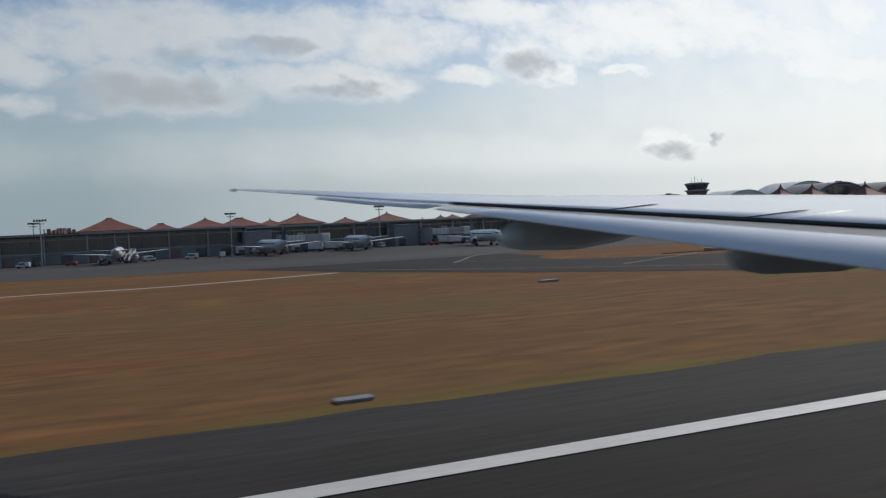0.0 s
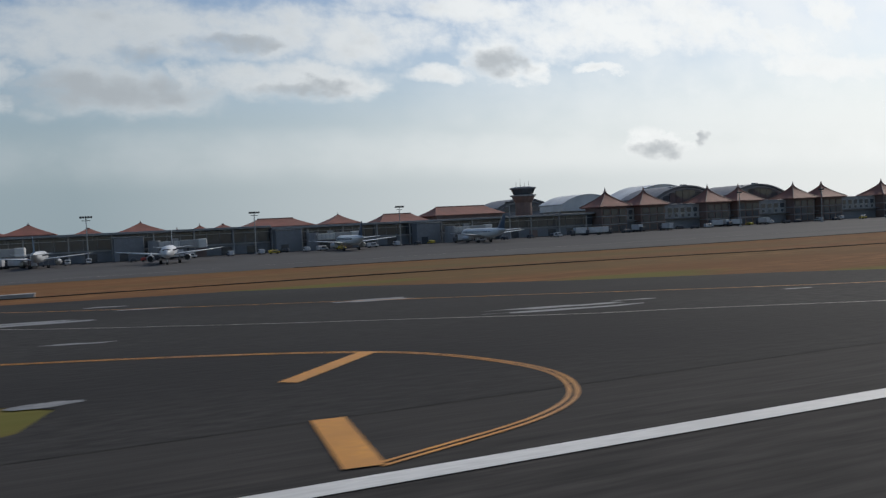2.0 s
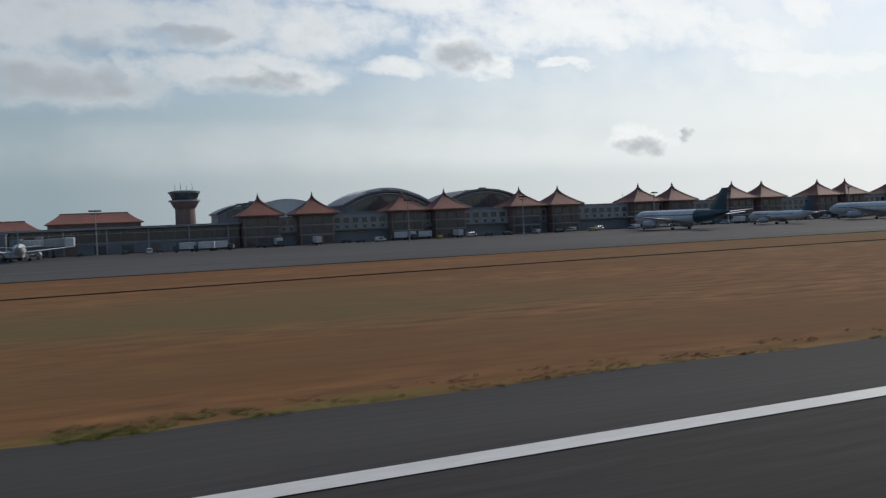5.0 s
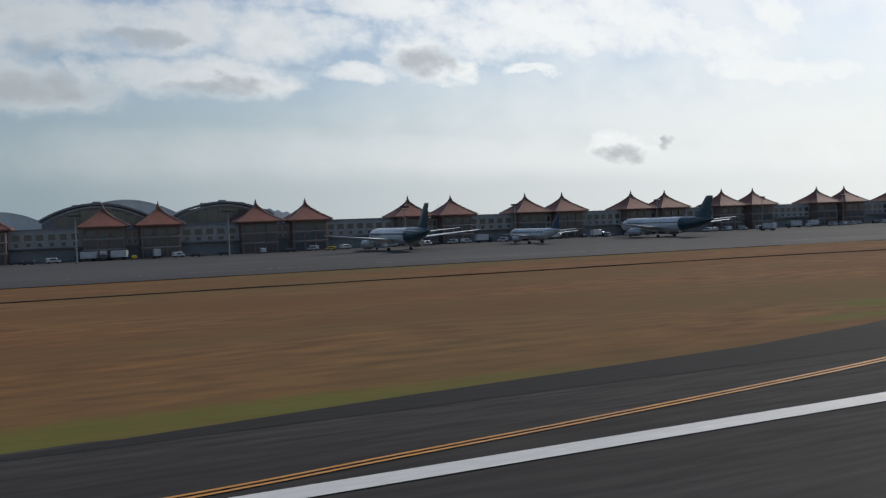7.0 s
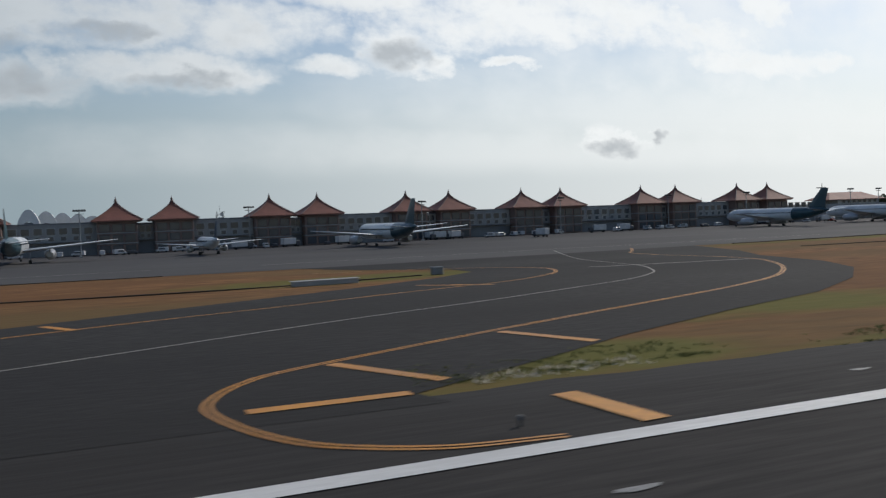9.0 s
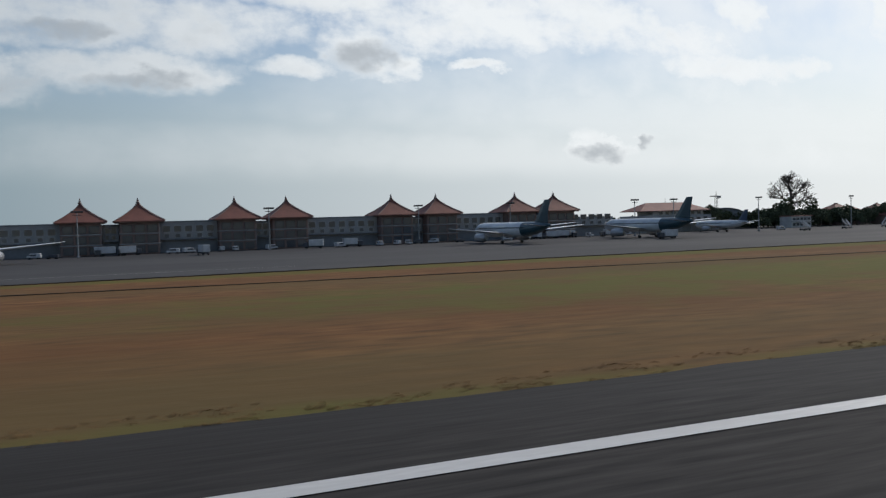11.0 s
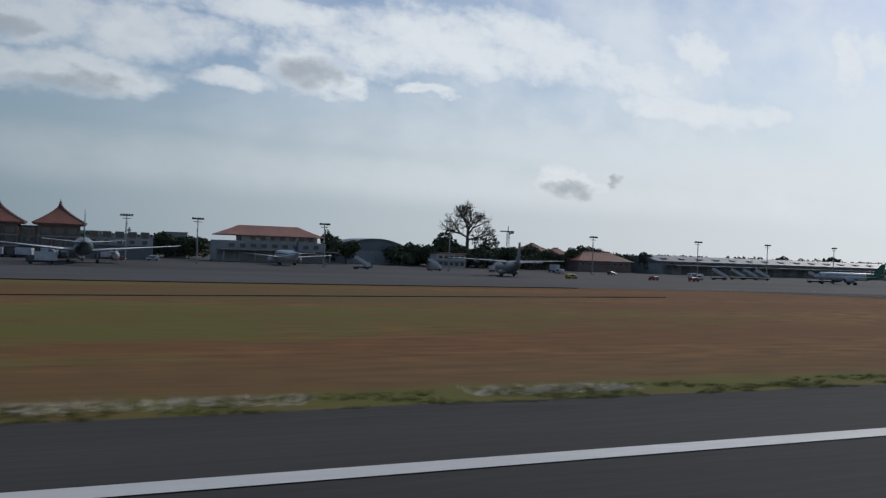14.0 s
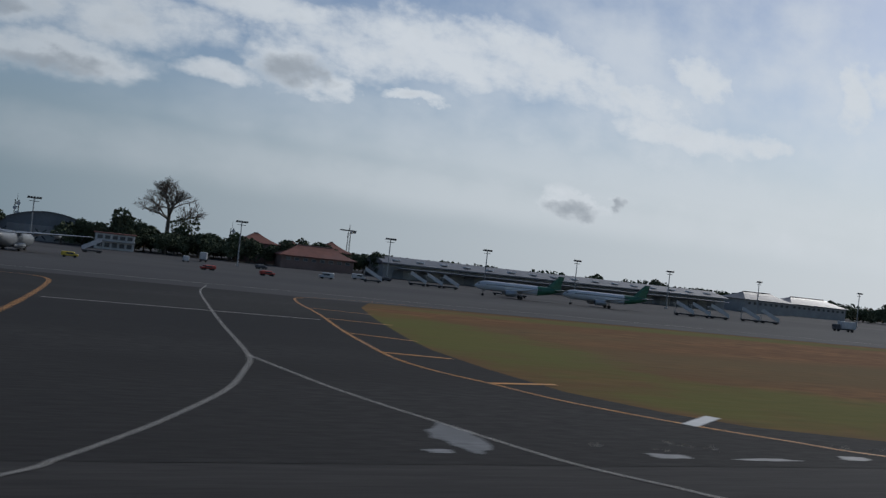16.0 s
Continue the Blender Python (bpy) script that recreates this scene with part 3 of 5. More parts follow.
STRAW = material("straw", (0.74, 0.66, 0.52), (0.58, 0.50, 0.36), 1.0, 0.9)
pale_tufts()


def edge_tufts(name, seed, stretches, per_metre, mat, label):
    """Grass blades that stand in clumps along the edge of the pavement: x0, x1, y and depth of each stretch."""
    rnd = random.Random(seed)
    vs, fs = [], []
    for x0, x1, y0, deep in stretches:
        for _ in range(int((x1 - x0) * per_metre)):
            x = rnd.uniform(x0, x1)
            y = y0 + deep * rnd.random() ** 1.6
            if noise.noise((x * 0.35, y * 0.6, seed)) < -0.05:
                continue
            for _ in range(4):
                a, h = rnd.uniform(0, 6.28), rnd.uniform(0.04, 0.15)
                px, py, dx, dy = x + rnd.uniform(-.25, .25), y + rnd.uniform(-.2, .2), math.cos(a) * 0.035, math.sin(a) * 0.035
                k = len(vs)
                vs += [(px - dx, py - dy, 0), (px + dx, py + dy, 0), (px + dy * 4, py - dx * 4, h)]
                fs.append((k, k + 1, k + 2))
    me = bpy.data.meshes.new(name)
    me.from_pydata(vs, [], fs)
    me.materials.append(mat)
    return tagged(new(name, me), label, "grass", "", "stuff")


FRESH = material("fresh_grass", (0.105, 0.125, 0.036), (0.150, 0.150, 0.045), 1.2, 0.9, spec=0.1)
DRIED = material("dried_grass", (0.30, 0.17, 0.075), (0.17, 0.10, 0.045), 1.2, 0.9, spec=0.1)
edge_tufts("green_tufts", 41, [(264, 290, 26.6, 2.2), (360, 402, 26.4, 2.4), (560, 640, 26.6, 3.2), (840, 985, 26.6, 2.8), (541, 556, 28.2, 4.5)], 34, FRESH, "green grass tufts along the shoulder edge")
edge_tufts("brown_tufts", 42, [(290, 360, 26.7, 2.5), (600, 840, 26.8, 2.5), (920, 985, 26.8, 2.5)], 12, DRIED, "dry brown grass tufts along the shoulder edge")


def pale_patches():
    """Worn pale slurry patches and puddles on the pavement."""
    rnd = random.Random(11)
    spots = [(141, 48, 10, 0.9), (153.4, 23.2, 2.6, 0.7), (148, 49.5, 3.5, 0.5), (150.5, 23.4, 3, 0.3), (110.5, 34.6, 2.6, 1.2), (160.5, 46.8, 2.5, 0.6), (106, 72, 13, 2.2), (107, 73.5, 9, 1.4), (88, 63.5, 5, 1.5), (100, 63, 4, 1.0),
             (113.5, 86, 4, 1.4), (134, 67, 6, 2.2), (111.5, 54, 4, 0.9), (91, 49.6, 3.5, 0.9), (135, 68, 5, 1.4), (116.7, 79, 5, 1.2), (142, 49.6, 9, 1.1), (172, 47, 4, 0.6), (213, 22.5, 1.2, 0.4), (178, 26, 1.5, 0.3), (519, 27.5, 1.4, 0.6), (1054.4, 27.0, 1.9, 0.9), (1059, 26.6, 3.4, 0.4), (1044.5, 27.3, 1.1, 0.6), (1064.4, 27.0, 1.7, 0.8), (556, 22.3, 0.9, 0.3),
             (566.3, 23.6, 0.5, 0.5), (568.8, 23.5, 0.8, 0.4), (575.3, 23.7, 1.0, 0.5), (578.1, 23.4, 1.1, 0.5), (967, 22.0, 3, 0.6), (980, 22.6, 2.5, 0.3), (535.5, 15.5, 1.2, 0.25), (541, 15.2, 1.2, 0.3), (479.3, 20.0, 1.6, 2.2), (493.3, 25.2, 1.8, 0.7), (513, 26.6, 1.6, 0.5), (524, 26.7, 2.0, 0.8),
             (439.5, 20.8, 0.35, 0.3), (450.2, 16.5, 0.4, 0.25), (452.1, 15.3, 0.7, 0.15), (451.4, 26.8, 0.9, 0.3)]
    worn = [(452.4, 22, 5, 0.7), (455, 22.1, 5, 0.35), (459, 26.4, 6, 0.6), (462.8, 26.2, 4.5, 0.4), (456.5, 23.6, 6, 0.3), (1046.3, 29.4, 2.0, 4.4)]
    for i, (x, y, a, b) in enumerate(spots + worn):
        out = []
        for k in range(22):
            t = 2 * math.pi * k / 22
            r = 1 + 0.55 * noise.noise((math.cos(t) * 1.6 + x, math.sin(t) * 1.6 + y, 2)) + 0.15 * rnd.uniform(-1, 1)
            out.append((x + a / 2 * r * math.cos(t), y + b / 2 * r * math.sin(t) - (0.12 * a * math.cos(t) if y > 40 else 0)))
        sheet("pale_patch", out, PATCH if i < len(spots) else WORN_PATCH, 0.045, "pale worn repair patch on dark pavement", "patch", "structure")


pale_patches()


# ---- kinds of things ----
def hip_roof(bm, w, d, z0, h, over=1.0, ridge=0.45, curve=0.0, steps=1):
    """A hipped roof w x d on z0; curve hollows its slopes; ridge: its share of the width."""
    rings = []
    for k in range(steps + 1):
        t = k / steps
        s = (1 - t) ** (1 + curve)
        hw, hd = ridge * w / 2 * (1 - s) + (w / 2 + over) * s, 0.12 * (1 - s) + (d / 2 + over) * s
        rings.append([(-hw, -hd, z0 + h * t), (hw, -hd, z0 + h * t), (hw, hd, z0 + h * t), (-hw, hd, z0 + h * t)])
    rings.insert(0, [(x, y, z - 0.35) for x, y, z in rings[0]])
    return loft(bm, rings)


def windows_row(parent, x0, x1, n, y, z, w, h, mat=GLASS, frame_mat=STEEL):
    """Panes in shallow frames along a front at y, each a part of its own."""
    for i in range(n):
        x = x0 + (x1 - x0) * (i + 0.5) / n
        f = part("window", box(bmesh.new(), x, y - 0.10, z, w + 0.3, 0.2, h + 0.3), frame_mat, parent)
        part("pane", box(bmesh.new(), x, y - 0.19, z + 0.15, w, 0.1, h), mat, f)


def build_tower_pavilion():
    """A square stone tower with louvred storeys under a hollow-sloped tiled roof with a finial."""
    t = thing("pavilion_tower", 0, 0, label="brown stone terminal tower with red tiled pagoda roof", category="tower", group="pagoda towers")
    part("wall", box(bmesh.new(), 0, 0, 0, 14.6, 14.6, 12.6, 0.15), WALL_BROWN, t)
    for z in (0.6, 4.6, 8.6):
        for x in (-4.6, 0, 4.6):
            f = part("window", box(bmesh.new(), x, -7.32, z, 3.7, 0.3, 2.9), DARK_STEEL, t)
            part("pane", box(bmesh.new(), x, -7.42, z + 0.2, 3.3, 0.2, 2.5), GLASS, f)
    for z in (3.9, 7.9):
        part("ledge", box(bmesh.new(), 0, 0, z, 15.3, 15.3, 0.45, 0.08), WALL_GREY, t)
    part("cornice", box(bmesh.new(), 0, 0, 12.3, 17.6, 17.6, 0.7, 0.1), WALL_BROWN, t)
    part("roof", hip_roof(bmesh.new(), 16.6, 16.6, 13.0, 7.4, 1.0, 0.02, 0.42, 6), ROOF, t)
    for sx, sy in ((-1, -1), (-1, 1), (1, -1), (1, 1)):
        line = [(sx * (0.15 + 9.25 * (1 - k / 6) ** 1.42), sy * (0.15 + 9.25 * (1 - k / 6) ** 1.42), 13.05 + 7.4 * k / 6) for k in range(7)]
        part("ridge", loft(bmesh.new(), [[(x + dx, y + dy, z + dz) for dx, dy, dz in ((-.2, .2, 0), (-.2, -.2, 0), (.2, -.2, 0), (.2, .2, 0.25))] for x, y, z in line]), WALL_BROWN, t)
    part("finial", loft(bmesh.new(), [circle("z", (0, 0, z), r, 8) for z, r in ((20.1, 0.5), (20.5, 0.75), (20.8, 0.35), (21.3, 0.45), (21.6, 0.2), (22.4, 0.08))]), WALL_BROWN, t)
    return t


def build_link(x0, x1, y, h=12.2):
    """A two-storey block between towers: window bands, ledges, flat roof with parapet."""
    w, cx = x1 - x0, (x0 + x1) / 2
    t = thing("terminal_block", cx, y, label="grey two-storey terminal block with window bands", category="building", group="terminal blocks")
    part("wall", box(bmesh.new(), 0, 9, 0, w, 18, h, 0.1), WALL_GREY, t)
    part("parapet", box(bmesh.new(), 0, 9, h, w + 0.4, 18.4, 0.5, 0.08), WALL_DARK, t)
    part("canopy", box(bmesh.new(), 0, -1.4, 5.2, w - 0.6, 2.8, 0.4, 0.08), WALL_DARK, t)
    part("base", box(bmesh.new(), 0, -0.06, 0, w - 0.4, 0.12, 4.6), WALL_DARK, t, "dark recessed ground floor front")
    n = max(int(w / 4.2), 2)
    windows_row(t, -w / 2 + 0.8, w / 2 - 0.8, n, 0, 8.2, w / n * 0.62, 2.4, frame_mat=WALL_WHITE)
    windows_row(t, -w / 2 + 0.8, w / 2 - 0.8, n, 0, 5.9, w / n * 0.40, 1.5, frame_mat=WALL_WHITE)
    return t


def arch_rings(hw, top, low, d, thick):
    """Rings of a barrel roof seen end-on, that reaches from y=0 to d."""
    up = [(x, low + (top - low) * (1 - (x / hw) ** 2)) for x in np.linspace(-hw, hw, 25)]
    outline = [(x, z) for x, z in up] + [(x, z - thick) for x, z in up[::-1]]
    return [[(x, y, z) for x, z in outline] for y in (0, d)]


def build_hall(x, y, hw, top, low=14.0):
    t = thing("arched_hall", x, y, label="terminal hall under a wide arched grey roof", category="building", group="arched halls")
    bm = bmesh.new()
    loft(bm, [[(xx, yy, zz) for xx, zz in [(-hw + 1, 0), (hw - 1, 0)] + [(q, low + (top - low) * (1 - (q / hw) ** 2) - 1.2) for q in np.linspace(hw - 1, -hw + 1, 21)]] for yy in (1.5, 30)])
    part("wall", bm, WALL_DARK, t)
    part("roof", loft(bmesh.new(), arch_rings(hw, top, low, 32, 0.9)), ROOF_GREY, t)
    part("edge_beam", loft(bmesh.new(), [[(xx, yy - 0.3, zz - 1.4) for xx, yy, zz in r] for r in arch_rings(hw * 0.94, top, low, 0.3, 0.5)]), WALL_GREY, t)
    n = 9
    for i in range(n):
        q = (i + 0.5) / n * 2 - 1
        zt = low + (top - low) * (1 - q * q) - 2.6
        if zt > low - 1:
            part("pane", box(bmesh.new(), q * (hw - 2), 1.42, low - 3, hw * 2 / n * 0.86, 0.2, zt - low + 3), GLASS, t)
    for i in range(3):
        part("roof_vent", box(bmesh.new(), (i - 1) * hw * 0.35, 3, top - 0.3 - (0.4 if i != 1 else 0) - (top - low) * 0.12 * (i != 1), 3.2, 2.2, 0.9, 0.1), STEEL, t)
    return t


def build_concourse(x0, x1, y, h):
    """A long glazed pier: mullioned panes in two storeys, pale bands, deep flat roof."""
    w, cx = x1 - x0, (x0 + x1) / 2
    t = thing("concourse", cx, y, label="long dark glazed boarding pier with flat roof", category="building", group="boarding piers")
    part("wall", box(bmesh.new(), 0, 12, 0, w, 24, h - 0.6, 0.1), WALL_DARK, t)
    part("roof", box(bmesh.new(), 0, 11, h - 0.6, w, 28, 0.9, 0.15), WALL_DARK, t)
    part("fascia", box(bmesh.new(), 0, -3.05, h - 0.5, w - 0.3, 0.12, 0.35), STEEL, t, "thin pale metal fascia")
    part("gutter", box(bmesh.new(), 0, -3.05, h - 2.3, w - 0.3, 0.14, 0.22), STEEL, t, "thin pale metal gutter line")
    for k in range(int(w / 10)):
        part("bracket", box(bmesh.new(), -w / 2 + 5 + k * 10, -2.95, h - 2.3, 0.16, 0.12, 1.75), STEEL, t)
    part("floor_band", box(bmesh.new(), 0, -0.2, 4.1, w, 0.5, 0.5), WALL_GREY, t, "pale band between the storeys")
    n = int(w / 5)
    for i in range(n):
        x = -w / 2 + (i + 0.5) * w / n
        part("pane", box(bmesh.new(), x, -0.08, 4.8, w / n - 0.35, 0.16, h - 6.0), GLASS, t)
        if i % 2 == 0:
            part("door", box(bmesh.new(), x, -0.06, 0.1, w / n - 0.8, 0.12, 3.2), WALL_BROWN if i % 6 == 0 else GLASS, t)
        if i % 3 == 0:
            part("column", box(bmesh.new(), x - w / n / 2, -2.6, 0, 0.5, 0.5, h - 0.6), WALL_GREY, t)
    return t


def build_hip_house(x, y, w, d, wall, rise, ridge=0.35, mat=None, walls=None, label="terminal wing with red hipped tile roof", z_extra=0):
    t = thing("tiled_building", x, y, label=label, category="building", group="tiled roofs")
    part("wall", box(bmesh.new(), 0, 0, 0, w, d, wall, 0.1), walls or WALL_BROWN, t)
    part("roof", hip_roof(bmesh.new(), w, d, wall, rise, 1.1, ridge, 0.18, 3), mat or ROOF, t)
    part("ridge", box(bmesh.new(), 0, 0, wall + rise - 0.1, max(ridge * w, 0.5), 0.5, 0.45, 0.1), WALL_BROWN, t)
    if ridge < 0.1:
        part("finial", loft(bmesh.new(), [circle("z", (0, 0, wall + rise + z), r, 6) for z, r in ((0, 0.35), (0.5, 0.2), (1.1, 0.05))]), WALL_BROWN, t)
    windows_row(t, -w / 2 + 1, w / 2 - 1, max(int(w / 4), 2), -d / 2, wall * 0.62, 1.7, wall * 0.18)
    return t


def build_jet_bridge(x, y, length=17, turn=0):
    t = thing("jet_bridge", x, y, turn, label="pale corrugated passenger boarding bridge on legs", category="boarding bridge", group="boarding bridges")
    part("rotunda", loft(bmesh.new(), [circle("z", (0, 0, z), 2.3, 14) for z in (0, 7.4)]), WALL_DARK, t)
    part("tunnel", box(bmesh.new(), length * 0.36, 0, 4.2, length * 0.62, 2.7, 2.7, 0.12), WALL_WHITE, t)
    part("outer_tunnel", box(bmesh.new(), length * 0.78, 0, 4.0, length * 0.46, 3.1, 3.1, 0.12), WALL_GREY, t)
    part("cab", box(bmesh.new(), length + 0.9, 0, 3.8, 3.4, 4.0, 3.5, 0.3), WALL_WHITE, t)
    for i in range(5):
        part("rib", box(bmesh.new(), length * (0.12 + 0.1 * i), -1.38, 4.3, 0.15, 0.12, 2.5), STEEL, t)
    for sy in (-1.2, 1.2):
        part("leg", box(bmesh.new(), length * 0.72, sy, 0.8, 0.6, 0.6, 3.4), DARK_STEEL, t)
        part("wheel", loft(bmesh.new(), [circle("y", (length * 0.72, sy - 0.2 + k * 0.4, 0.5), 0.5, 10) for k in (0, 1)]), TYRE, t)
    part("roof_unit", box(bmesh.new(), length * 0.45, 0, 6.95, 2.6, 1.4, 0.9, 0.1), STEEL, t)
    return t


def build_floodlight(h=17.0):
    t = thing("floodlight_mast", 0, 0, label="tall grey apron floodlight mast with lamp rack", category="lamp", group="floodlight masts")
    part("pole", rod(bmesh.new(), (0, 0, 0), (0, 0, h), 0.28, 0.16, 8), STEEL, t)
    part("rack", box(bmesh.new(), 0, 0, h - 0.1, 4.4, 0.5, 0.25), DARK_STEEL, t)
    part("rack", box(bmesh.new(), 0, 0, h - 1.1, 3.0, 0.4, 0.2), DARK_STEEL, t)
    for i in range(5):
        part("lamp", box(bmesh.new(), -1.8 + i * 0.9, -0.3, h + 0.1, 0.7, 0.5, 0.55, 0.08), DARK_STEEL, t)
    part("base", box(bmesh.new(), 0, 0, 0, 1.1, 1.1, 0.6, 0.08), WALL_GREY, t)
    return t


def wing_plan(bm, root, tip, c0, c1, sweep, t0, t1, dihedral, side):
    """A swept wing half with rounded section, from y=root to y=tip along x as chord."""
    rings = []
    for k in (0, 0.35, 1):
        y, c, th = root + (tip - root) * k, c0 + (c1 - c0) * k ** 0.8, t0 + (t1 - t0) * k
        x, z = -sweep * k, dihedral * k
        rings.append([(x + c * u, side * y, z + th * v) for u, v in ((0.5, 0.0), (0.35, 0.4), (0.05, 0.5), (-0.3, 0.2), (-0.5, 0.0), (-0.3, -0.15), (0.05, -0.4), (0.35, -0.4))])
    return loft(bm, rings if side > 0 else rings)


def build_airliner(length=38.0, span=34.0, r=1.95, tail=None, body=None, label="", stripe_mat=None):
    """A twin-jet: nose along +x, at rest on its wheels; origin under the wing."""
    body, tail = body or PLANE_WHITE, tail or PLANE_BLUE
    t = thing("airliner", 0, 0, label=label, category="airliner", group="parked airliners")
    zc, L = r * 1.55 + 0.9, length
    prof = [(0.50, 0.03, -0.25), (0.485, 0.35, -0.2), (0.455, 0.68, -0.1), (0.41, 0.93, -0.02), (0.36, 1, 0), (0.0, 1, 0), (-0.20, 1, 0), (-0.34, 0.78, 0.18), (-0.44, 0.42, 0.42), (-0.5, 0.1, 0.55)]
    smooth_shade(part("fuselage", loft(bmesh.new(), [circle("x", (L * u, 0, zc + dz * r), r * q, 18) for u, q, dz in prof]), body, t))
    if stripe_mat:
        part("aft_paint", loft(bmesh.new(), [circle("x", (L * u, 0, zc + dz * r), r * q * 1.012, 18) for u, q, dz in prof[6:]]), stripe_mat, t, "coloured tail end of the fuselage")
    part("cockpit_window", loft(bmesh.new(), [circle("x", (L * u, 0, zc + r * 0.36), r * q, 10, 0.28) for u, q in ((0.466, 0.56), (0.448, 0.70), (0.44, 0.70))]), GLASS, t)
    for s in (-1, 1):
        smooth_shade(part("wing", wing_plan(bmesh.new(), r * 0.6, span / 2, L * 0.17, L * 0.045, L * 0.15, r * 0.42, r * 0.08, span * 0.045, s), body, t, "swept wing")).location = (L * 0.04, 0, zc - r * 0.55)
        part("tailplane", wing_plan(bmesh.new(), r * 0.3, span * 0.19, L * 0.085, L * 0.035, L * 0.06, r * 0.18, r * 0.05, span * 0.015, s), body, t).location = (-L * 0.43, 0, zc + r * 0.45)
        e = part("engine", loft(bmesh.new(), [circle("x", (L * u, s * span * 0.165, zc - r * 1.02), r * q, 14) for u, q in ((0.165, 0.50), (0.16, 0.58), (0.12, 0.62), (0.06, 0.55), (0.03, 0.32))]), ENGINE, t)
        part("intake", loft(bmesh.new(), [circle("x", (L * u, s * span * 0.165, zc - r * 1.02), r * 0.46, 14) for u in (0.1655, 0.168)]), TYRE, e)
        part("pylon", box(bmesh.new(), L * 0.085, s * span * 0.165, zc - r * 0.55, L * 0.09, r * 0.14, r * 0.45), body, t)
        part("main_gear", rod(bmesh.new(), (-L * 0.02, s * r * 1.5, zc - r * 0.6), (-L * 0.02, s * r * 1.5, 0.5), 0.18, 0.14, 6), STEEL, t)
        part("wheel", loft(bmesh.new(), [circle("y", (-L * 0.02, s * r * 1.5 + k, 0.55), 0.55, 10) for k in (-0.45, 0.45)]), TYRE, t)
    part("nose_gear", rod(bmesh.new(), (L * 0.40, 0, zc - r * 0.7), (L * 0.40, 0, 0.4), 0.14, 0.1, 6), STEEL, t)
    part("wheel", loft(bmesh.new(), [circle("y", (L * 0.40, k, 0.42), 0.42, 10) for k in (-0.3, 0.3)]), TYRE, t)
    bm = bmesh.new()
    h = L * 0.13
    loft(bm, [[(x, s * th, z) for x, th in ((x0, 0.02), (x0 - c * 0.3, w_), (x0 - c, 0.02))] + [(x0 - c * 0.3, -w_, z)] for x0, c, w_, z, s in
              ((-L * 0.30, L * 0.17, 0.3, zc + r * 0.7, 1), (-L * 0.345, L * 0.125, 0.25, zc + r + h * 0.25, 1), (-L * 0.435, L * 0.062, 0.1, zc + r + h, 1))])
    part("tail_fin", bm, tail, t, "coloured tail fin")
    for s in (-1, 1):
        bm = bmesh.new()
        for i in range(int(L * 0.9)):
            x = L * 0.36 - i * (L * 0.62 / (L * 0.9))
            box(bm, x, s * r * 0.975, zc + r * 0.16, 0.3, r * 0.06, 0.42)
        tagged(part("window_row", bm, GLASS, t, "row of small dark cabin windows"), kind="stuff")
    return t


def build_turboprop():
    """A grey four-engined high-winged transport aircraft."""
    t = thing("transport_aircraft", 0, 0, label="grey four-propeller military transport with high wing", category="aircraft")
    L, r, zc = 30.0, 2.1, 3.0
    prof = [(0.5, 0.1, -0.2), (0.47, 0.55, -0.1), (0.42, 0.85, 0), (0.36, 1, 0), (-0.15, 1, 0), (-0.32, 0.7, 0.3), (-0.5, 0.2, 0.75)]
    smooth_shade(part("fuselage", loft(bmesh.new(), [circle("x", (L * u, 0, zc + dz * r), r * q, 16) for u, q, dz in prof]), PLANE_GREY, t))
    for s in (-1, 1):
        part("wing", wing_plan(bmesh.new(), 0.5, 20, 4.8, 2.4, 0.4, 0.8, 0.3, 0.8, s), PLANE_GREY, t).location = (2, 0, zc + r * 0.95)
        part("tailplane", wing_plan(bmesh.new(), 0.3, 7.6, 3.2, 1.6, 0.8, 0.4, 0.2, 0.2, s), PLANE_GREY, t).location = (-13, 0, zc + r * 0.95)
        for y in (5.2, 10.4):
            e = part("engine", loft(bmesh.new(), [circle("x", (x, s * y, zc + r * 0.95), q, 10) for x, q in ((6.2, 0.3), (5.6, 0.6), (3, 0.65), (0, 0.3))]), PLANE_GREY, t)
            for k in range(4):
                a = math.pi / 4 + k * math.pi / 2
                part("propeller_blade", box(bmesh.new(), 0, 0, 0.2, 0.08, 0.3, 1.8), DARK_STEEL, e).matrix_basis = Matrix.Translation((6.25, s * y, zc + r * 0.95)) @ Matrix.Rotation(a, 4, "X")
        part("gear_pod", loft(bmesh.new(), [circle("x", (x, s * 2.1, 1.5), q, 10) for x, q in ((4.5, 0.2), (3, 0.8), (-2, 0.8), (-4, 0.2))]), PLANE_GREY, t)
        part("wheel", loft(bmesh.new(), [circle("y", (0.5, s * 2.1 + k, 0.6), 0.6, 10) for k in (-0.3, 0.3)]), TYRE, t)
    part("wheel", loft(bmesh.new(), [circle("y", (11, k, 0.5), 0.5, 10) for k in (-0.3, 0.3)]), TYRE, t)
    part("tail_fin", loft(bmesh.new(), [[(x0, 0.02, z), (x0 - c * 0.4, w_, z), (x0 - c, 0.02, z), (x0 - c * 0.4, -w_, z)] for x0, c, w_, z in ((-8.5, 6.5, 0.35, zc + r * 0.9), (-11, 4.4, 0.3, zc + r + 2.2), (-12.4, 2.6, 0.15, zc + r + 6.4))]), PLANE_GREY, t)
    return t


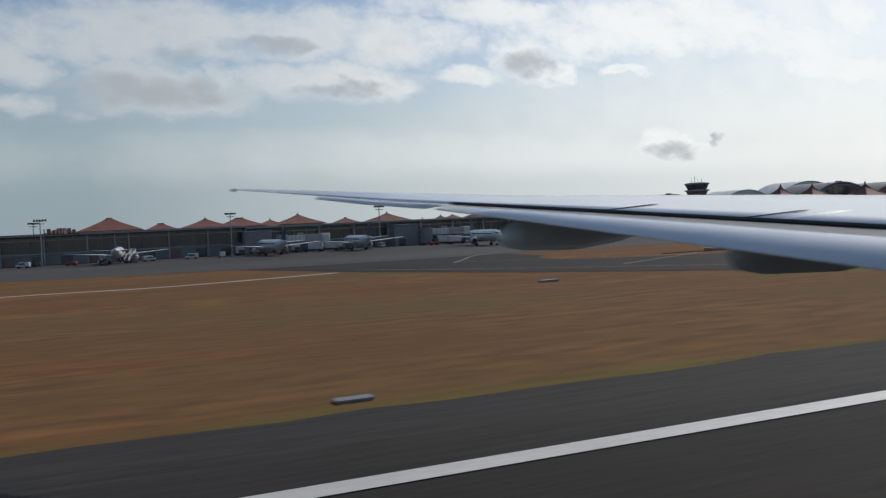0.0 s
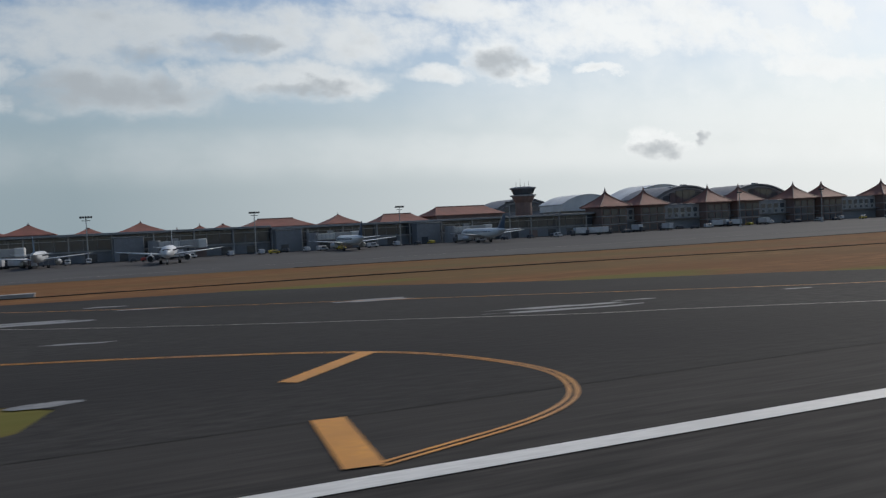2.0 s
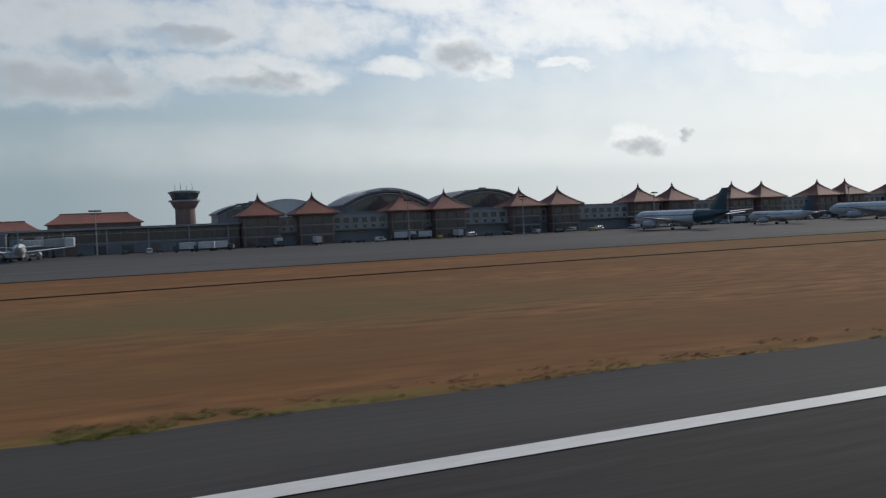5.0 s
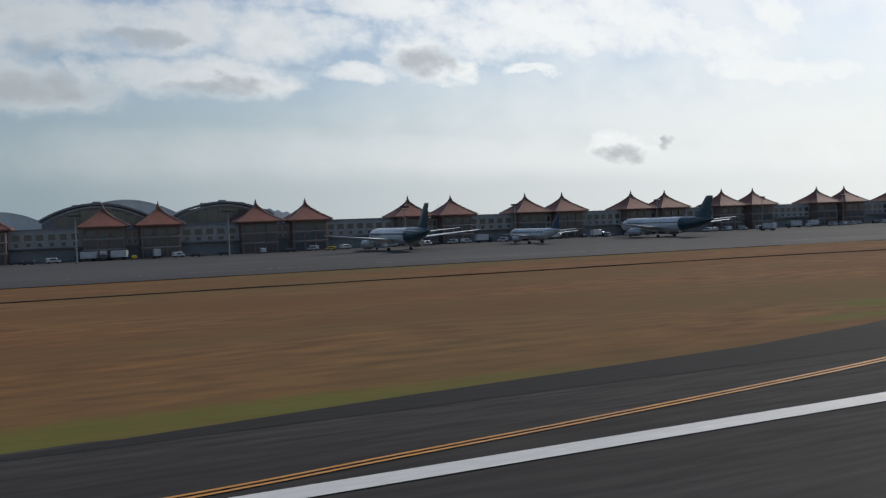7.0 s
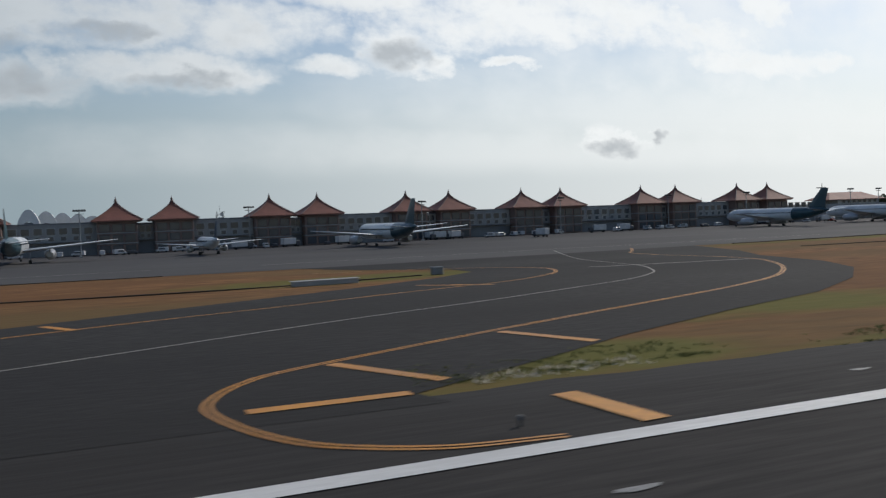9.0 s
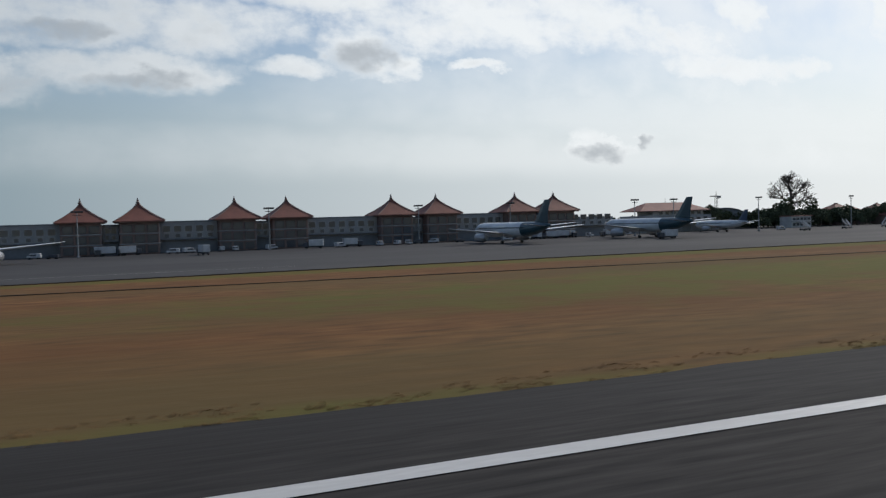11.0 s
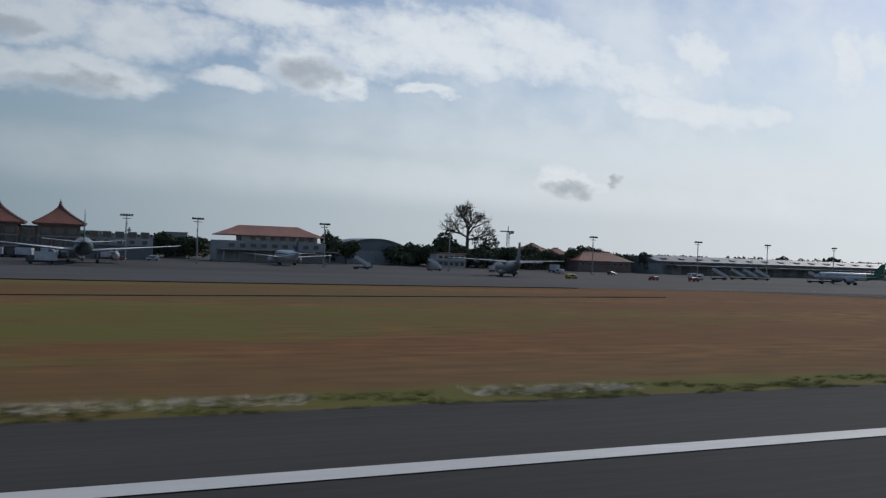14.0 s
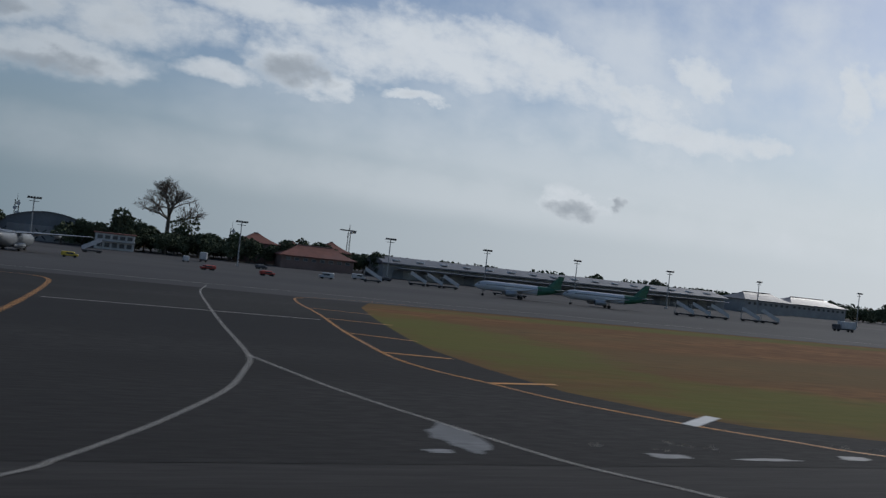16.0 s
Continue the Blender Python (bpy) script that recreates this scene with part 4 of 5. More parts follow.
def build_van(mat, name="service_van", label="white service van on the apron", l=4.8, h=2.1):
    t = thing(name, 0, 0, label=label, category="vehicle", group="service vehicles")
    bm = bmesh.new()
    box(bm, -0.1 * l, 0, 0.45, l * 0.78, 1.85, h - 0.45, 0.18)
    part("body", bm, mat, t)
    part("bonnet", box(bmesh.new(), l * 0.38, 0, 0.45, l * 0.24, 1.8, h * 0.38, 0.12), mat, t)
    part("windscreen", box(bmesh.new(), l * 0.285, 0, h * 0.55, 0.12, 1.55, h * 0.32, 0.03), GLASS, t)
    for s in (-1, 1):
        part("side_window", box(bmesh.new(), 0.02 * l, s * 0.92, h * 0.58, l * 0.44, 0.05, h * 0.28), GLASS, t)
        for x in (-0.3 * l, 0.3 * l):
            part("wheel", loft(bmesh.new(), [circle("y", (x, s * 0.82 + k, 0.36), 0.36, 10) for k in (-0.11, 0.11)]), TYRE, t)
    return t


def build_truck():
    t = thing("catering_truck", 0, 0, label="white box truck for aircraft catering", category="vehicle", group="service vehicles")
    part("box", box(bmesh.new(), -1.2, 0, 1.1, 5.8, 2.4, 2.5, 0.06), CAR_WHITE, t)
    part("cab", box(bmesh.new(), 2.9, 0, 0.6, 1.9, 2.2, 1.9, 0.2), CAR_DARK, t)
    part("windscreen", box(bmesh.new(), 3.85, 0, 1.5, 0.08, 1.9, 0.8), GLASS, t)
    part("chassis", box(bmesh.new(), 0, 0, 0.6, 7.4, 1.2, 0.5), DARK_STEEL, t)
    for s in (-1, 1):
        for x in (-2.8, 2.7):
            part("wheel", loft(bmesh.new(), [circle("y", (x, s * 0.95 + k, 0.48), 0.48, 10) for k in (-0.15, 0.15)]), TYRE, t)
    return t


def build_stairs():
    """A mobile passenger stair: sloping flight with white side panels on a chassis."""
    t = thing("boarding_stairs", 0, 0, label="mobile boarding stairs with white side panels", category="stairs", group="boarding stairs")
    part("chassis", box(bmesh.new(), 0, 0, 0.45, 6.2, 1.9, 0.5, 0.06), DARK_STEEL, t)
    for s in (-1, 1):
        bm = bmesh.new()
        loft(bm, [[(-3.2, s * 0.8 + k, 0.9), (2.6, s * 0.8 + k, 3.9), (2.6, s * 0.8 + k, 5.1), (-3.2, s * 0.8 + k, 2.1)] for k in (-0.05, 0.05)])
        part("side_panel", bm, CAR_WHITE, t)
        for x in (-2.2, 2.2):
            part("wheel", loft(bmesh.new(), [circle("y", (x, s * 0.9 + k, 0.42), 0.42, 10) for k in (-0.12, 0.12)]), TYRE, t)
    for i in range(12):
        part("step", box(bmesh.new(), -3.0 + i * 0.5, 0, 0.95 + i * 0.26, 0.5, 1.5, 0.06), STEEL, t)
    part("platform", box(bmesh.new(), 3.2, 0, 3.85, 1.4, 1.7, 0.12), STEEL, t)
    for s in (-1, 1):
        part("strut", rod(bmesh.new(), (2.9, s * 0.7, 0.9), (2.9, s * 0.7, 3.85), 0.08, 0.08), STEEL, t)
    return t


def leaf_crown(rnd, radii, centre, n, size):
    """Many small leaf clumps spread through uneven lobes."""
    bm = bmesh.new()
    lobes = [(Vector((rnd.uniform(-0.6, 0.6) * radii[0], rnd.uniform(-0.6, 0.6) * radii[1], rnd.uniform(-0.5, 0.6) * radii[2])), rnd.uniform(0.35, 0.6)) for _ in range(9)]
    for _ in range(n):
        c, s = lobes[rnd.randrange(9)]
        d = Vector((rnd.gauss(0, 1), rnd.gauss(0, 1), rnd.gauss(0, 1))).normalized() * (rnd.uniform(0.55, 1.05) ** 0.6)
        p = Vector(centre) + c + Vector((d.x * radii[0], d.y * radii[1], d.z * radii[2])) * s
        a, b = Vector((rnd.gauss(0, 1), rnd.gauss(0, 1), rnd.gauss(0, 1))).normalized(), Vector((rnd.gauss(0, 1), rnd.gauss(0, 1), rnd.gauss(0, 1))).normalized()
        k = size * rnd.uniform(0.6, 1.4)
        vs = [bm.verts.new(p + q) for q in (a * k, b * k, -a * k * 0.8, -b * k)]
        bm.faces.new(vs)
    return bm


def build_tree(seed, h, w, label="dark broad-leaved tree at the apron edge"):
    rnd = random.Random(seed)
    t = thing("tree", 0, 0, label=label, category="tree", group="broad-leaved trees")
    bm = bmesh.new()
    rod(bm, (0, 0, 0), (0.2, 0, h * 0.4), 0.4, 0.25, 7)
    for k in range(5):
        a = k * 1.3
        rod(bm, (0.2, 0, h * 0.36), (math.cos(a) * w * 0.25, math.sin(a) * w * 0.25, h * 0.7), 0.2, 0.06, 5)
    part("trunk", bm, BARK, t)
    part("crown", leaf_crown(rnd, (w * 0.5, w * 0.5, h * 0.42), (0, 0, h * 0.56), 1500, w * 0.045), LEAF, t)
    return t


def build_bare_tree():
    """A tall leafless kapok: buttressed trunk, limbs that fork into a flat round crown of twigs."""
    rnd = random.Random(21)
    t = thing("bare_tree", 1061.5, 390, label="tall leafless kapok tree with round twiggy crown", category="tree")
    trunk, limbs, twigs = bmesh.new(), bmesh.new(), bmesh.new()
    rod(trunk, (0, 0, 0), (0, 0, 9), 1.2, 0.95, 10)
    rod(trunk, (0, 0, 9), (0.2, 0, 19), 0.95, 0.7, 10)

    def grow(p, d, length, r, depth):
        q = p + d * length
        rod(twigs if depth < 3 else limbs, p, q, r, r * 0.68, 5 if depth > 1 else 3)
        if depth == 0:
            return
        for k in range(3 if depth > 1 else 3):
            e = (d + Vector((rnd.gauss(0, 0.55), rnd.gauss(0, 0.55), rnd.gauss(0.12, 0.32)))).normalized()
            grow(p + d * length * (1 if k else 0.75), e, length * rnd.uniform(0.66, 0.86), r * 0.62, depth - 1)

    for k in range(10):
        a = k * 2.4 + 0.2
        tilt = (0.25, 0.5, 1.0, 1.9, 3.2)[k % 5]
        d = Vector((math.cos(a), math.sin(a), tilt)).normalized()
        grow(Vector((0.1, 0, 14.0 + (k % 5) * 1.2)), d, 5.3 if tilt < 1.5 else 4.7, 0.5, 5)
    part("trunk", trunk, BARK, t)
    part("limb", limbs, BARK, t)
    part("twig", twigs, BARK, t)
    return t


# ---- the boarding pier in the west ----
for a, b, h in ((-62, 58, 11.6), (58.3, 182, 11.0), (182.3, 341, 10.2)):
    build_concourse(a, b, 352, h)
for x in (62, 126, 188, 250):
    t = thing("pier_node", x, 346, label="dark projecting gate block at the pier", category="building", group="gate blocks")
    part("wall", box(bmesh.new(), 0, 0, 0, 11, 7, 9.0, 0.15), WALL_DARK, t)
    part("roof", box(bmesh.new(), 0, 0, 9.0, 11.6, 7.6, 0.4, 0.1), STEEL, t)
    part("door", box(bmesh.new(), -2, -3.56, 0.1, 3, 0.12, 3.0), GLASS, t)
    build_jet_bridge(x + 9, 340, 17, -4)
for x, w, d, wall, rise, ridge in ((7, 24, 22, 12.5, 5.2, 0.1), (28, 14, 16, 11.5, 3.0, 0.2), (47, 20, 20, 12.0, 3.8, 0.08), (62, 19, 20, 12.0, 3.6, 0.2), (76, 13, 16, 11.5, 2.8, 0.05), (89, 19, 20, 12.0, 4.2, 0.06),
                                   (112, 12, 15, 11.0, 2.8, 0.1), (133, 19, 20, 11.2, 4.0, 0.06), (192, 30, 22, 11.0, 3.6, 0.55), (222, 15, 18, 11.0, 4.2, 0.05), (252, 24, 22, 10.4, 4.0, 0.6), (286, 36, 24, 12.6, 4.2, 0.75),
                                   (168, 10, 12, 10.5, 2.6, 0.1), (-12, 18, 16, 11.5, 2.6, 0.2)):
    build_hip_house(x, 388, w, d, wall, rise, ridge)
# two open lookout kiosks behind the pier
for x, h in ((156.5, 11.6), (147, 10.4), (166, 10.2)):
    t = thing("lookout_kiosk", x, 376, label="small open kiosk with dark pagoda roof", category="kiosk", group="lookout kiosks")
    part("base", box(bmesh.new(), 0, 0, 0, 5, 5, h - 2.4, 0.1), WALL_DARK, t)
    for sx in (-1.7, 1.7):
        for sy in (-1.7, 1.7):
            part("post", box(bmesh.new(), sx, sy, h - 2.4, 0.35, 0.35, 1.9), WALL_BROWN, t)
    part("roof", hip_roof(bmesh.new(), 5, 5, h - 0.5, 2.0, 0.9, 0.02, 0.4, 4), ROOF, t)
    part("finial", rod(bmesh.new(), (0, 0, h + 1.4), (0, 0, h + 2.3), 0.15, 0.04), WALL_BROWN, t)
# a name sign on the pier roof, as plain bars
sign = thing("roof_sign", -10.5, 349, label="dark sign bars standing on the pier roof", category="sign")
for x, w, h in ((-6.2, 0.4, 2.0), (-4.6, 1.4, 2.0), (-2.9, 1.1, 1.4), (-1.6, 0.9, 1.4), (-0.5, 0.6, 1.9), (0.4, 0.3, 1.9), (2.4, 1.4, 2.0), (4.1, 1.2, 1.5)):
    part("sign_bar", box(bmesh.new(), x, 0, 11.75, w, 0.25, h, 0.04), WALL_BROWN, sign)
part("sign_rail", box(bmesh.new(), -1, 0, 11.4, 14, 0.3, 0.35), DARK_STEEL, sign)

# ---- control tower ----
t = thing("control_tower", 323.6, 390, label="control tower with flared glazed cab on a stone shaft", category="tower")
part("shaft", loft(bmesh.new(), [circle("z", (0, 0, z), r, 16) for z, r in ((0, 4.6), (17.5, 4.3), (19.0, 5.4), (20.8, 6.2))]), WALL_BROWN, t)
part("balcony", loft(bmesh.new(), [circle("z", (0, 0, z), 6.9, 16) for z in (20.8, 21.5)]), WALL_GREY, t)
part("cab", loft(bmesh.new(), [circle("z", (0, 0, z), r, 16) for z, r in ((21.5, 5.0), (24.6, 6.4))]), GLASS, t)
part("roof", loft(bmesh.new(), [circle("z", (0, 0, z), r, 16) for z, r in ((24.6, 7.0), (25.3, 7.0), (25.8, 4.0))]), WALL_DARK, t)
for i in range(8):
    a = i * math.pi / 4
    part("mullion", rod(bmesh.new(), (5.05 * math.cos(a), 5.05 * math.sin(a), 21.5), (6.45 * math.cos(a), 6.45 * math.sin(a), 24.6), 0.14, 0.14, 5), DARK_STEEL, t)
for x, h in ((-4, 3.0), (-1.5, 4.0), (1, 2.6), (3.5, 3.4)):
    part("antenna", rod(bmesh.new(), (x, 0, 25.4), (x, 0, 25.6 + h), 0.12, 0.05, 5), DARK_STEEL, t)

# ---- the pagoda terminal ----
TOWERS = [349, 372, 412.7, 433.3, 472, 493, 540, 561, 600, 620.5, 661, 682, 719.5, 741, 788, 809.5, 850, 871]
proto = build_tower_pavilion()
proto.location = (TOWERS[0], 352, ground_z(352))
for x in TOWERS[1:]:
    copy_thing(proto, pose(x, 352, ground_z(352)))
for a, b in zip(TOWERS, TOWERS[1:]):
    gap = b - a - 14.8
    if gap > 3:
        build_link(a + 7.4, b - 7.4, 350, 12.2 if gap > 10 else 11.4)
build_link(880, 905, 352, 9.0)
for x, hw, top in ((411, 21.5, 22.8), (461, 21.5, 22.3)):
    build_hall(x, 366, hw, top, 16.5)
build_hall(368, 470, 20, 22.0, 16.5)
for x, hw, top in ((423, 27, 25.4), (372, 18, 21.2), (470, 12, 20.2)):
    t = thing("membrane_roof", x, 402, label="white curved membrane roof behind the terminal", category="roof", group="membrane roofs")
    part("roof", loft(bmesh.new(), arch_rings(hw, top, 16.0, 26, 0.5)), ROOF_WHITE, t)
    bm = bmesh.new()
    loft(bm, [[(xx, yy, zz) for xx, zz in [(-hw, 12), (hw, 12)] + [(q, 15.8 + (top - 16.0) * (1 - (q / hw) ** 2)) for q in np.linspace(hw, -hw, 21)]] for yy in (0.3, 25)])
    part("gable", bm, ROOF_WHITE, t)
    part("wall", box(bmesh.new(), 0, 13, 0, hw * 1.9, 20, 15.6), WALL_GREY, t)
t = thing("water_dome", 486, 420, label="pale spherical roof dome behind the terminal", category="dome")
part("dome", loft(bmesh.new(), [circle("z", (0, 0, 18.5 + 3.4 * math.sin(a)), 3.4 * math.cos(a) + 0.05, 16) for a in np.linspace(-0.9, 1.5, 9)]), ROOF_WHITE, t)
part("base", box(bmesh.new(), 0, 0, 0, 8, 8, 16.2), WALL_GREY, t)
for i in range(5):
    t = thing("vault", 502 + i * 7.5, 470 + i * 12, label="small white barrel vault roof", category="roof", group="white vaults")
    part("roof", loft(bmesh.new(), arch_rings(5.0, 21.5 - i * 0.8, 15.0, 8, 6.0)), ROOF_WHITE, t)
    part("wall", box(bmesh.new(), 0, 4, 0, 9, 7, 15), WALL_DARK, t)

# ---- buildings in the east ----
t = thing("office_building", 956, 376, label="grey two-storey airport office with pale red roof", category="building")
part("wall", box(bmesh.new(), 0, 0, 0, 48, 18, 9.2, 0.12), WALL_GREY, t)
part("upper_wall", box(bmesh.new(), 4, 1, 9.2, 34, 14, 2.6, 0.12), WALL_WHITE, t)
part("roof", hip_roof(bmesh.new(), 44, 16, 11.8, 4.4, 1.4, 0.6, 0.1, 2), ROOF_PALE, t)
part("canopy", box(bmesh.new(), 2, -13, 5.0, 52, 8, 0.6, 0.1), WALL_DARK, t)
for i in range(8):
    part("column", box(bmesh.new(), -22 + i * 6.6, -16, 0, 0.5, 0.5, 5.0), WALL_GREY, t)
windows_row(t, -20, 22, 9, -9.0, 6.2, 2.4, 1.6)
windows_row(t, -10, 20, 7, -6.02, 9.6, 2.0, 1.5)
t = thing("hangar", 1013, 392, label="wide arched grey sheet-metal hangar", category="hangar")
part("roof", loft(bmesh.new(), arch_rings(25, 12.8, 3.5, 34, 0.5)), ROOF_GREY, t)
bm = bmesh.new()
loft(bm, [[(x, y, z) for x, z in [(-24, 0), (24, 0)] + [(q, 3.2 + 9.2 * (1 - (q / 25) ** 2)) for q in np.linspace(24, -24, 17)]] for y in (0.8, 33)])
part("wall", bm, WALL_DARK, t)
for i in range(6):
    part("door_leaf", box(bmesh.new(), -12.5 + i * 5, 0.72, 0, 4.9, 0.2, 6.6), WALL_GREY, t)
t = thing("guard_house", 1040, 366, label="white two-storey operations building with flat roof", category="building")
part("wall", box(bmesh.new(), 0, 0, 0, 15, 9, 6.4, 0.1), WALL_WHITE, t)
part("balcony", box(bmesh.new(), 0, -5.2, 3.2, 15.6, 1.6, 0.4, 0.05), WALL_GREY, t)
part("roof", box(bmesh.new(), 0, 0, 6.4, 16.4, 10.4, 0.5, 0.1), ROOF_PALE, t)
windows_row(t, -7, 7, 5, -4.5, 4.2, 1.8, 1.3)
windows_row(t, -7, 7, 5, -4.5, 0.9, 1.8, 1.6)
for x, y, w, d, wall, rise, ridge in ((1101, 392, 17, 15, 9.2, 4.4, 0.15), (1118, 396, 13, 12, 8.2, 3.4, 0.25), (1137, 392, 15, 14, 8.6, 4.6, 0.1), (1122, 362, 32, 16, 5.6, 4.6, 0.5)):
    build_hip_house(x, y, w, d, wall, rise, ridge, mat=ROOF, label="temple-like building with tiered dark red roof")
t = thing("warehouse", 1245, 352, label="long pale cargo warehouse with rooflights", category="warehouse")
part("wall", box(bmesh.new(), 0, 10, 0, 190, 26, 6.0, 0.1), WALL_GREY, t)
part("roof", loft(bmesh.new(), [[(x, -5, 6.2), (x, 23, 6.2), (x, 23, 6.8), (x, 9, 9.6), (x, -5, 6.8)] for x in (-96, 96)]), ROOF_GREY, t)
part("loading_canopy", box(bmesh.new(), 0, -8, 4.6, 180, 8, 0.4, 0.1), WALL_DARK, t)
for i in range(16):
    part("rooflight", box(bmesh.new(), -88 + i * 11.6, 1.5, 7.9, 3.0, 5, 0.55, 0.1), ROOF_WHITE, t)
    part("bay_door", box(bmesh.new(), -88 + i * 11.6, -3.05, 0, 5.0, 0.14, 4.0), WALL_DARK, t)
for x, y, w in ((1390, 380, 34), (1450, 400, 46)):
    build_hip_house(x, y, w, 20, 7.5, 4.2, 0.6, mat=ROOF_GREY, walls=WALL_GREY, label="low grey shed with pitched metal roof")
for x, y, w, h in ((905, 420, 14, 10), (922, 432, 10, 12), (880, 430, 16, 11)):
    t = thing("plant_building", x, y, label="plain grey plant building with flat roof", category="building", group="plant buildings")
    part("wall", box(bmesh.new(), 0, 0, 0, w, 10, h, 0.1), WALL_GREY, t)
    part("roof", box(bmesh.new(), 0, 0, h, w + 0.6, 10.6, 0.4), WALL_DARK, t)


def build_lattice(x, y, h, w, label, crane=False):
    t = thing("tower_crane" if crane else "lattice_mast", x, y, label=label, category="crane" if crane else "mast")
    bm = bmesh.new()
    for sx in (-1, 1):
        for sy in (-1, 1):
            rod(bm, (sx * w, sy * w, 0), (sx * w * 0.7, sy * w * 0.7, h), 0.16, 0.12, 4)
    n = int(h / 2.2)
    for k in range(n):
        z0, z1 = h * k / n, h * (k + 1) / n
        for s in (-1, 1):
            rod(bm, (-w, s * w, z0), (w, s * w, z1), 0.08, 0.08, 3)
            rod(bm, (s * w, -w, z1), (s * w, w, z0), 0.08, 0.08, 3)
    part("mast", bm, DARK_STEEL, t)
    if crane:
        part("jib", box(bmesh.new(), -1, 0, h, 13, 0.9, 0.9), DARK_STEEL, t)
        part("counterweight", box(bmesh.new(), 4, 0, h - 1.4, 2.4, 1.4, 1.6), WALL_GREY, t)
        part("apex", rod(bmesh.new(), (0, 0, h), (0, 0, h + 5), 0.5, 0.15, 4), DARK_STEEL, t)
        part("cab", box(bmesh.new(), 1.2, -1, h - 2, 1.6, 1.4, 1.8, 0.1), WALL_WHITE, t)
    else:
        for k in range(4):
            part("dish", loft(bmesh.new(), [circle("y", (0.6 * (-1) ** k, -w - 0.2 - d_, h - 1.5 - k * 2.2), r_, 10) for d_, r_ in ((0, 0.3), (0.4, 0.9))]), WALL_WHITE, t)
        part("rod", rod(bmesh.new(), (0, 0, h), (0, 0, h + 3.2), 0.12, 0.04, 4), DARK_STEEL, t)
    return t


build_lattice(1214.5, 632, 26, 1.2, "tower crane far behind the trees", True)
build_lattice(998, 430, 17, 0.9, "steel lattice mast with small dishes")
build_lattice(592, 440, 17, 2.0, "steel lattice mast with small dishes")
build_lattice(1094, 420, 15, 0.8, "steel lattice mast with small dishes")
build_lattice(900, 440, 14, 1.0, "steel lattice mast with small dishes")

# ---- masts and lamps ----
proto = build_floodlight()
proto.location = (111.4, 334.6, ground_z(334))
for x, y in ((-33, 336), (-22, 378), (-17, 330), (50, 334), (173, 336), (234, 335), (286, 334), (455, 317), (403, 318), (527, 322), (590, 344), (660, 330), (730, 334), (797, 342), (836, 330), (893, 317), (918, 321), (965, 316), (1013, 304),
             (1080, 303), (1136, 302), (1176.6, 301), (1216.5, 298), (1262, 296), (1310, 294), (1370, 292)):
    s = copy_thing(proto, pose(x, y, ground_z(y), 0, 0, (x * 7) % 25))
    s.scale = (1, 1, 0.96 if y > 310 else 0.93)

# ---- aircraft ----
NARROW = build_airliner(38, 34, 1.95, PLANE_BLUE, label="white twin-jet airliner with dark blue tail fin on the apron")
WIDE = build_airliner(60, 58, 2.85, PLANE_TEAL, label="white wide-body airliner with dark teal tail fin on the apron", stripe_mat=PLANE_TEAL)
GREENY = build_airliner(29, 28, 1.6, PLANE_GREEN, label="white twin-jet airliner with green tail on the apron", stripe_mat=PLANE_GREEN)
spots = [(NARROW, [(8, 318, 86), (96, 316, 88), (205, 312, 88), (262, 312, 93), (62, 314, 94), (136, 285, 262), (566, 284, 91), (954, 330, 90)]),
         (WIDE, [(509, 282, 90), (815, 290, 91), (879, 290, 90), (628, 284, 90)]), (GREENY, [(1160, 240, 160), (1188, 232, 162)])]
for craft, places in spots:
    for k, (x, y, a) in enumerate(places):
        if k:
            copy_thing(craft, pose(x, y, ground_z(y), 0, 0, a))
    x, y, a = places[0]
    craft.location, craft.rotation_euler = (x, y, ground_z(y)), (0, 0, radians(a))
t = build_turboprop()
t.location, t.rotation_euler = (1012, 252, ground_z(252)), (0, 0, radians(76))

# ---- vehicles and stairs ----
vans = [build_van(CAR_WHITE), build_van(CAR_DARK, "tow_tractor", "dark aircraft tow tractor on the apron", 4.4, 1.6), build_van(CAR_RED, "service_car", "red service car on the apron", 4.2, 1.5),
        build_van(CAR_YELLOW, "service_car", "yellow service car on the apron", 4.2, 1.6)]
truck, stairs = build_truck(), build_stairs()
rnd = random.Random(3)
x, first = -40, {0: True}
placed = {}
for k in range(120):
    x += rnd.choice((4.5, 6, 7, 8, 11, 15))
    if x > 905:
        break
    y = rnd.uniform(322, 334) + (6 if x > 340 else 0)
    src = rnd.choice((vans[0], vans[0], vans[0], vans[1], vans[1], truck, truck, vans[2] if k % 3 == 0 else vans[1], vans[3] if k % 4 == 0 else vans[0]))
    m = pose(x, y, ground_z(y), 0, 0, rnd.choice((0, 180, 90, 20, 160, 270)))
    if src.name in placed:
        copy_thing(src, m)
    else:
        src.matrix_basis = m
        placed[src.name] = 1
for src, x, y, a in ((vans[0], 1102, 262, 175), (vans[2], 1078, 236, 10), (vans[0], 1062, 300, 90), (truck, 1070, 318, 80), (vans[3], 1027, 236, 0), (vans[1], 1088, 300, 20), (vans[0], 1120, 286, 0), (vans[2], 1062, 238, 200), (truck, 868, 262, 180),
                     (truck, 700, 300, 100), (vans[0], 985, 322, 0), (truck, 1275, 215, 170), (vans[0], 1300, 215, 0), (vans[1], 1135, 300, 0)):
    copy_thing(src, pose(x, y, ground_z(y), 0, 0, a))
stairs.matrix_basis = pose(1141, 282, ground_z(282), 0, 0, 150)
